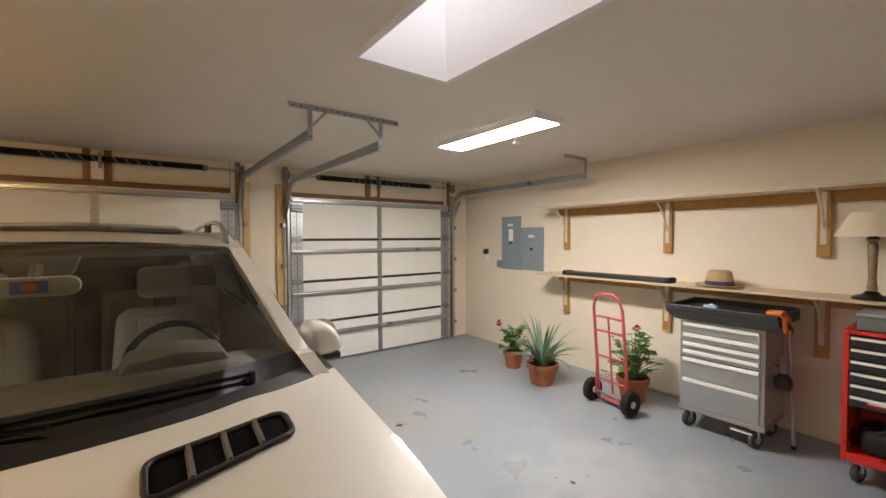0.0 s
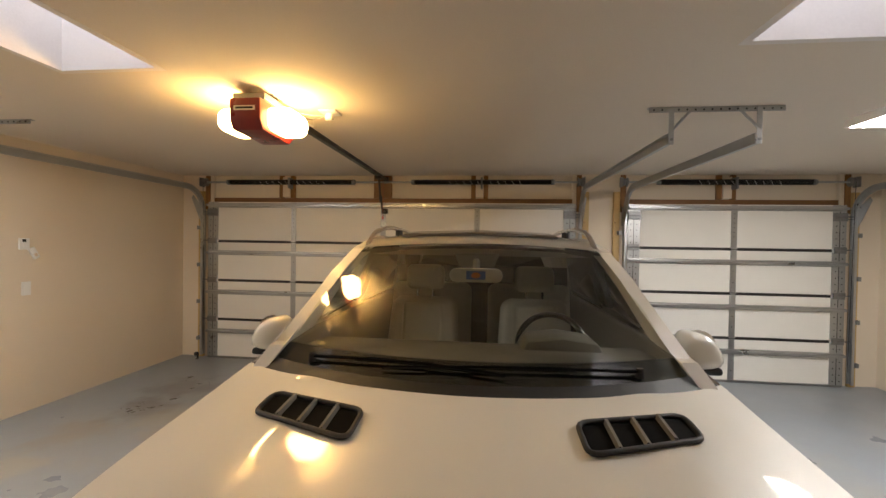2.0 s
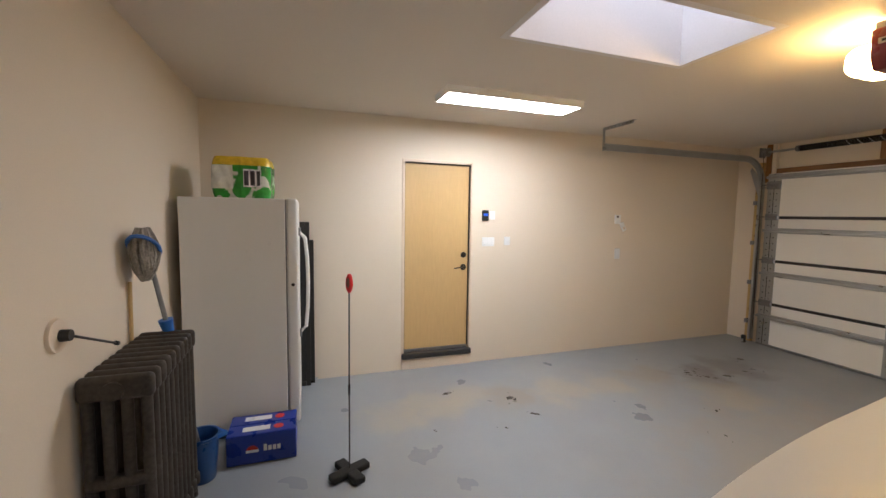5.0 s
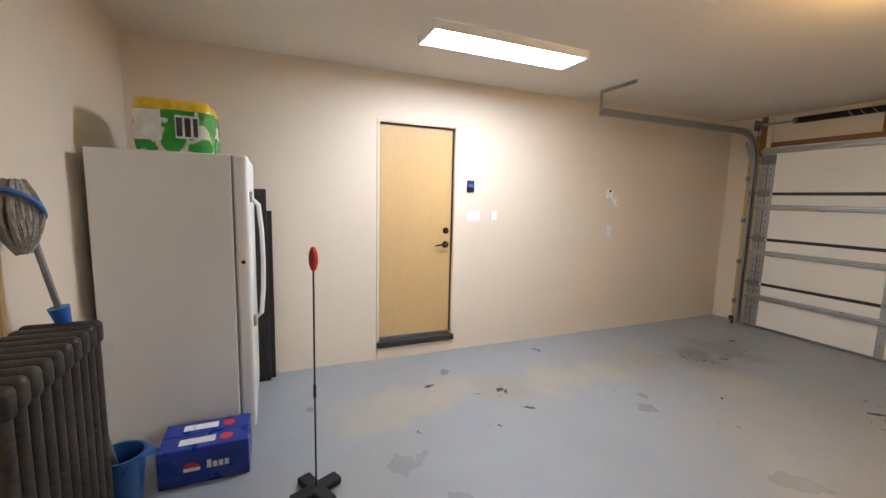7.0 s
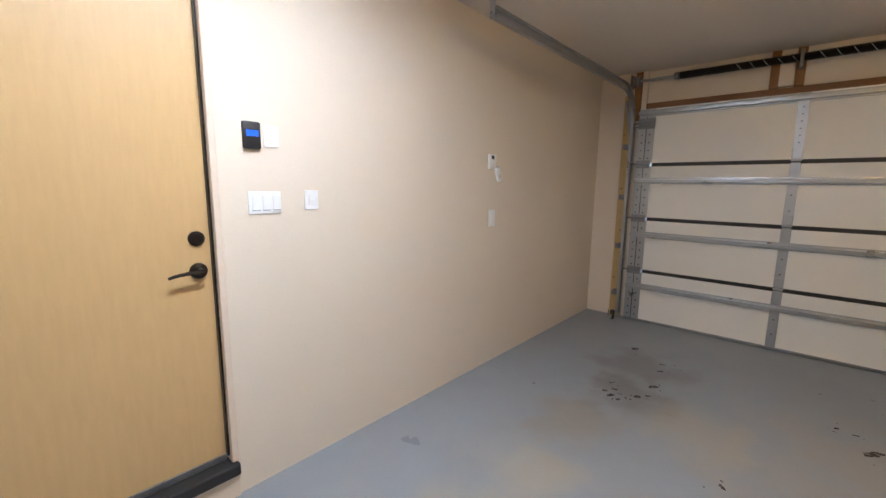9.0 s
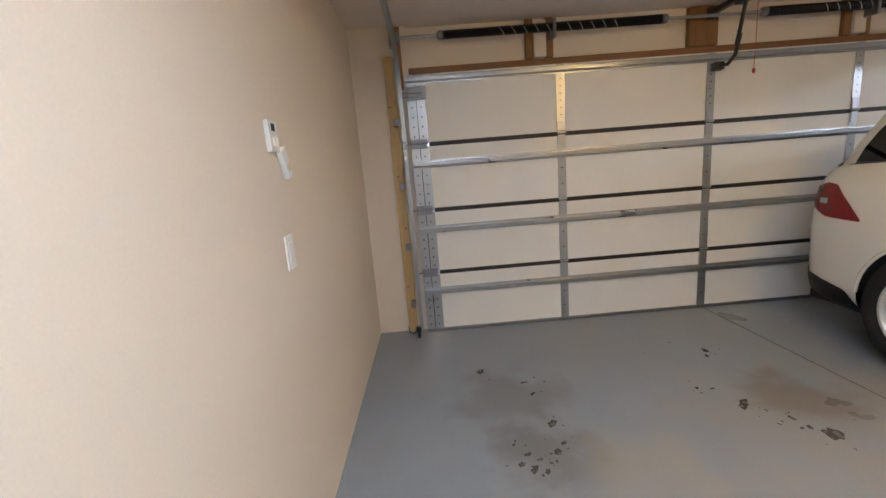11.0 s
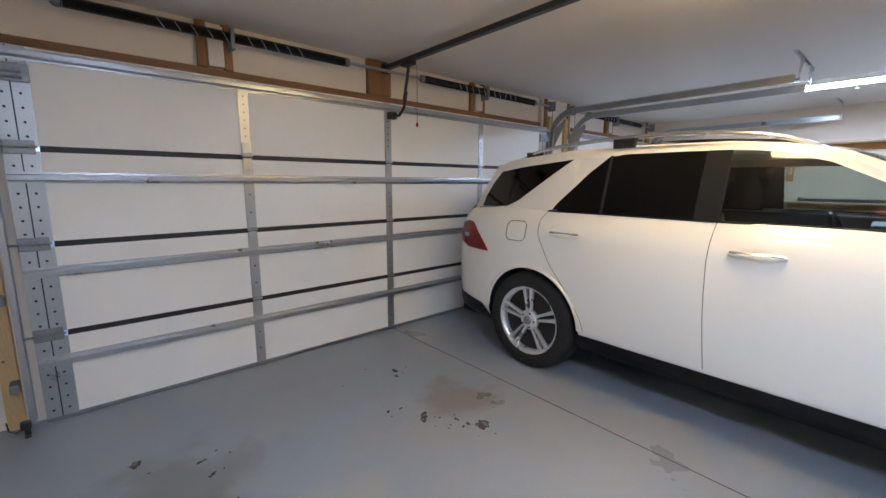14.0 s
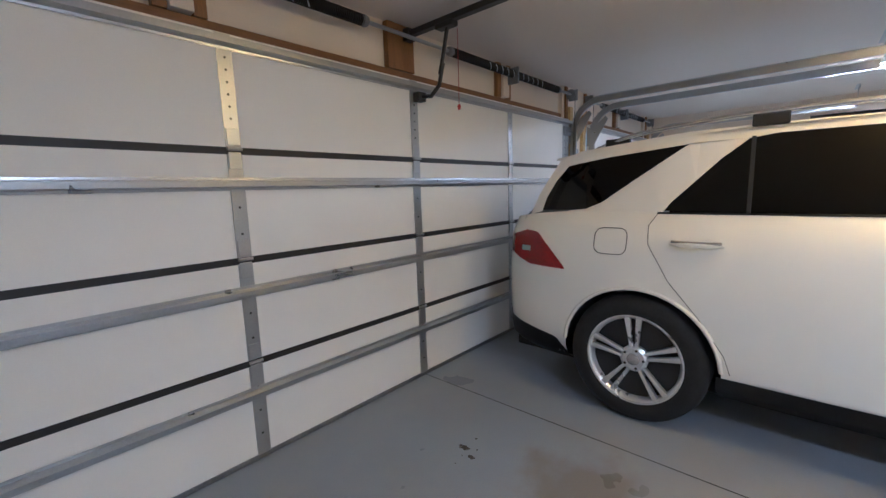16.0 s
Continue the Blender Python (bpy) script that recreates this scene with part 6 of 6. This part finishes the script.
for s in (-1, 1):
    def on_side(u, z, lift=0.0015):
        return (XC + s * (side(u, z) + lift), YN + u, z)

    for line in ([(2.61, 1.21), (2.615, 1.0), (2.60, 0.7), (2.575, 0.405)], [(3.69, 1.21), (3.72, 1.15), (3.71, 1.05), (3.60, 0.86), (3.45, 0.68), (3.33, 0.5), (3.30, 0.405)], [(1.56, 1.10), (1.53, 0.9), (1.50, 0.42)]):
        fine = []
        for a, b_ in zip(line, line[1:]):
            fine += [(a[0] + (b_[0] - a[0]) * k / 6, a[1] + (b_[1] - a[1]) * k / 6) for k in range(6)]
        part("shut_line", tube([on_side(*p, 0.0005) for p in fine + [line[-1]]], 0.0021, 5), DASHM, car)
    fl = [on_side(3.915 + x, 1.055 + z) for x, z in rounded(0.185, 0.15, 0.045, 4)]
    part("fuel_flap_line", tube(fl, 0.0024, 5, closed=True), CARBLK, car)
    for u in (2.40, 3.48):
        hb = lathe([(0.0, -0.012), (0.5, -0.010), (0.9, -0.003), (1.0, 0.0), (0.8, 0.003)], (0, 0, 0), 20)
        moved(hb, Matrix.Translation(on_side(u, 1.058, -0.001)) @ Matrix.Rotation(s * radians(90), 4, "Y") @ Matrix.Diagonal((0.045, 0.105, 1, 1)))
        hp = part("handle_cup", hb, PAINT, car, "", True)
        bar = tube([on_side(u - 0.12 + 0.24 * k / 10, 1.062, 0.012 + 0.022 * math.sin(math.pi * k / 10)) for k in range(11)], [0.008, 0.012, 0.015, 0.016, 0.016, 0.016, 0.016, 0.016, 0.015, 0.012, 0.008], 8)
        part("door_handle", bar, PAINT, car, "white door handle with chrome strip", True)
        part("handle_strip", tube([on_side(u - 0.11 + 0.22 * k / 8, 1.074, 0.022 + 0.018 * math.sin(math.pi * (k + 1) / 10)) for k in range(9)], 0.008, 6), CHROME, car)
    # mirror
    mb = bmesh.new()
    bmesh.ops.create_uvsphere(mb, u_segments=20, v_segments=12, radius=1)
    for v in mb.verts:
        if v.co.y > 0.25:
            v.co.y = 0.25 + (v.co.y - 0.25) * 0.2
        q = [math.copysign(abs(w) ** 0.72, w) for w in v.co]
        v.co = Vector((XC + s * (0.90 + q[0] * s * 0.078 * (1 - 0.16 * q[2]) - 0.018 * q[2]), YN + 1.70 + q[1] * 0.08, 1.198 + q[2] * 0.074 * (1 - 0.12 * s * q[0])))
    mi = part("side_mirror", mb, PAINT, car, "white door mirror", True, 80)
    part("mirror_base", box(min(XC + s * 0.83, XC + s * 0.98), max(XC + s * 0.83, XC + s * 0.98), YN + 1.65, YN + 1.75, 1.105, 1.135, 0.012), CARBLK, mi, "black mirror foot")
    part("mirror_glass", cyl((XC + s * 0.92, YN + 1.722, 1.205), (XC + s * 0.92, YN + 1.732, 1.205), 0.066), CHROME, mi)
    # arch lips and liners
    for a in AX:
        arc = []
        for k in range(25):
            t = radians(-12 + 204 * k / 24)
            u, z = a + RA * math.cos(t), 0.37 + RA * math.sin(t)
            if z > 0.40:
                arc.append((XC + s * (side(u, z) + 0.002), YN + u, z))
        part("arch_lip", tube(arc, 0.012, 6), PAINT, car, "", True, 80)
        ln = bmesh.new()
        A = [ln.verts.new((p[0] - s * 0.005, YN + a + (p[1] - YN - a) * 0.985, p[2])) for p in arc]
        B = [ln.verts.new((XC + s * 0.60, YN + a + (p[1] - YN - a) * 0.985, p[2])) for p in arc]
        C = ln.verts.new((XC + s * 0.60, YN + a, 0.3))
        for k in range(len(A) - 1):
            ln.faces.new((A[k], A[k + 1], B[k + 1], B[k]))
            ln.faces.new((B[k], B[k + 1], C))
        part("wheel_liner", ln, RUBBER, car, "black wheel housing")

under = box(XC - 0.82, XC + 0.82, YN + 0.3, YN + 4.6, 0.24, 0.30)
part("underbody", under, RUBBER, car, "dark underbody")


# wheels
def wheel(a, s):
    ax = (s, 0, 0)
    c = (XC + s * 0.842, YN + a, 0.374)
    w = part("wheel", lathe([(0.262, -0.12), (0.30, -0.128), (0.352, -0.122), (0.369, -0.10), (0.3765, -0.07), (0.377, 0), (0.3765, 0.07), (0.369, 0.10), (0.352, 0.122), (0.30, 0.128), (0.266, 0.12), (0.258, 0.10), (0.258, -0.10)], c, 56, axis=ax), RUBBER, car, "black tyre on silver alloy rim", True, 50)
    gr = bmesh.new()
    for q in (-0.055, -0.018, 0.018, 0.055):
        lathe([(0.373, q - 0.004), (0.3782, q - 0.003), (0.3782, q + 0.003), (0.373, q + 0.004)], c, 40, bm=gr, axis=ax)
    part("tread_rib", gr, CARBLK, w)
    part("rim", lathe([(0.255, -0.1), (0.245, -0.1), (0.238, 0.085), (0.250, 0.104), (0.265, 0.112), (0.266, 0.118), (0.258, 0.119), (0.258, -0.1)], c, 48, axis=ax), ALLOY, w, "silver rim lip", True, 50)
    part("brake_disc", lathe([(0.06, 0.02), (0.165, 0.02), (0.165, 0.035), (0.06, 0.035)], c, 32, axis=ax), ZINCD, w, "steel brake disc", True)
    part("brake_backing", lathe([(0.0, -0.02), (0.235, -0.02), (0.235, -0.01), (0.0, -0.01)], c, 32, axis=ax), CARBLK, w, "")
    b = Matrix.Translation(c) @ Matrix(((0, 0, s, 0), (s, 0, 0, 0), (0, 1, 0, 0), (0, 0, 0, 1)))
    for k in range(5):
        for d in (-1, 1):
            sp = prism([(-0.009, 0.050), (0.009, 0.050), (0.011, 0.15), (0.016, 0.248), (-0.016, 0.248), (-0.011, 0.15)], 0.082, 0.112, "z", bev=0.004)
            for v in sp.verts:
                v.co.z += 0.012 * (v.co.y - 0.1) / 0.15 - 0.012
            moved(sp, b @ Matrix.Rotation(radians(72 * k + 2), 4, "Z") @ Matrix.Rotation(radians(-5.5 * d), 4, "Z") @ Matrix.Translation((d * 0.008, 0, 0)))
            part("spoke", sp, ALLOY, w, "", True)
    part("hub", lathe([(0.0, 0.06), (0.075, 0.06), (0.078, 0.09), (0.06, 0.105), (0.0, 0.105)], c, 28, axis=ax), ALLOY, w, "", True)
    part("hub_cap", lathe([(0.0, 0.105), (0.036, 0.105), (0.034, 0.112), (0.0, 0.114)], c, 24, axis=ax), CHROME, w, "round chrome centre cap", True)
    for k in range(5):
        p = b @ Vector((0.056 * math.cos(k * math.tau / 5), 0.056 * math.sin(k * math.tau / 5), 0.104))
        part("lug_nut", cyl(p, p + Vector((s * 0.006, 0, 0)), 0.008, seg=6), CARBLK, w)


for a in AX:
    for s in (-1, 1):
        wheel(a, s)

# cabin: dash, wheel, seats, mirror
part("dashboard", prism([(YN + 1.46, 0.95), (YN + 1.46, 1.10), (YN + 1.75, 1.135), (YN + 2.02, 1.115), (YN + 2.10, 1.02), (YN + 2.06, 0.7), (YN + 1.7, 0.6)], XC - 0.80, XC + 0.80, "x", bev=0.02), DASHM, car, "dark dashboard", True)
part("binnacle", prism([(XC + 0.20, 1.09), (XC + 0.24, 1.165), (XC + 0.40, 1.185), (XC + 0.56, 1.165), (XC + 0.60, 1.09)], YN + 1.85, YN + 2.08, "y", bev=0.015), DASHM, car, "instrument hood", True)
part("cabin_floor", box(XC - 0.80, XC + 0.80, YN + 1.5, YN + 4.5, 0.44, 0.46), DASHM, car)
part("cabin_back", box(XC - 0.74, XC + 0.74, YN + 3.5, YN + 3.52, 0.46, 1.42), GLOSSB, car, "dark rear bulkhead of seats")
for s in (-1, 1):
    part("door_lining", box(XC + s * 0.80 - 0.02, XC + s * 0.80 + 0.02, YN + 1.6, YN + 3.9, 0.46, 1.19, 0.015), DASHM, car, "dark door lining")
part("console", box(XC - 0.13, XC + 0.13, YN + 2.05, YN + 3.0, 0.46, 0.86, 0.03), DASHM, car)
sw = [(XC + 0.41 + 0.185 * math.cos(t), YN + 2.21 + 0.07 * math.sin(t), 1.052 + 0.17 * math.sin(t)) for t in np.linspace(0, math.tau, 32, endpoint=False)]
stw = part("steering_wheel", tube(sw, 0.016, 10, closed=True), GLOSSB, car, "dark leather steering wheel", True, 80)
part("wheel_boss", lathe([(0.0, -0.03), (0.065, -0.02), (0.07, 0.02), (0.0, 0.03)], (XC + 0.41, YN + 2.19, 1.045), 20, axis=(0, 1, -0.4)), DASHM, stw, "", True)
for dx in (-0.12, 0.12):
    part("spoke", box(XC + 0.41 + dx - 0.06, XC + 0.41 + dx + 0.06, YN + 2.19, YN + 2.21, 1.03, 1.06, 0.006), DASHM, stw)
for s in (-1, 1):
    x = XC + s * 0.41
    cu = box(x - 0.26, x + 0.26, YN + 2.45, YN + 2.98, 0.62, 0.80, 0.06, 4)
    part("seat_cushion", cu, SEATM, car, "grey-beige leather seat cushion", True, 60)
    bk = box(x - 0.27, x + 0.27, -0.075, 0.075, 0.0, 0.48, 0.07, 5)
    for v in bk.verts:
        if v.co.z > 0.25:
            v.co.x = x + (v.co.x - x) * (1 - 3.2 * (v.co.z - 0.25) ** 2)
    moved(bk, Matrix.Translation((0, YN + 2.92, 0.74)) @ Matrix.Rotation(radians(-14), 4, "X"))
    part("seat_back", bk, SEATM, car, "grey-beige leather seat back", True, 60)
    part("seat_insert", moved(box(x - 0.15, x + 0.15, -0.085, -0.05, 0.08, 0.43, 0.03, 3), Matrix.Translation((0, YN + 2.92, 0.74)) @ Matrix.Rotation(radians(-14), 4, "X")), SEATM, car, "", True, 60)
    part("head_restraint", moved(box(x - 0.145, x + 0.145, -0.06, 0.06, 0.655, 0.845, 0.05, 4), Matrix.Translation((0, YN + 2.92, 0.615)) @ Matrix.Rotation(radians(-10), 4, "X")), SEATM, car, "grey-beige head restraint", True, 60)
    for dx in (-0.06, 0.06):
        part("restraint_post", cyl((x + dx, YN + 3.03, 1.18), (x + dx, YN + 3.045, 1.30), 0.008), CHROME, car)
    part("rear_seat", moved(box(x - 0.34, x + 0.34, -0.08, 0.08, 0.0, 0.66, 0.06, 3), Matrix.Translation((0, YN + 3.38, 0.62)) @ Matrix.Rotation(radians(-8), 4, "X")), SEATM, car, "grey-beige rear seat", True, 60)
mr = part("rear_view_mirror", moved(prism(rounded(0.25, 0.065, 0.03), -0.02, 0.02, "y", bev=0.006), Matrix.Translation((XC, YN + 1.89, 1.462))), SEATM, car, "grey rear-view mirror", True)
part("mirror_stem", tube([(XC, YN + 1.91, 1.47), (XC, YN + 1.98, 1.525)], 0.018, 8), DASHM, mr)
part("sensor_cover", prism([(XC - 0.085, 1.485), (XC + 0.085, 1.485), (XC + 0.115, 1.562), (XC - 0.115, 1.562)], YN + 2.035, YN + 2.07, "y", bev=0.01), DASHM, car, "dark sensor cover", True)
tg = part("hang_tag", box(XC - 0.045, XC + 0.045, YN + 1.855, YN + 1.858, 1.444, 1.484), BLUE, car, "blue parking tag")
part("tag_disc", moved(lathe([(0.0, 0), (1, 0), (1, 0.002), (0, 0.002)], (0, 0, 0), 20), Matrix.Translation((XC, YN + 1.8545, 1.464)) @ Matrix.Rotation(radians(90), 4, "X") @ Matrix.Diagonal((0.022, 0.014, 1, 1))), ORANGE, tg, "orange disc")
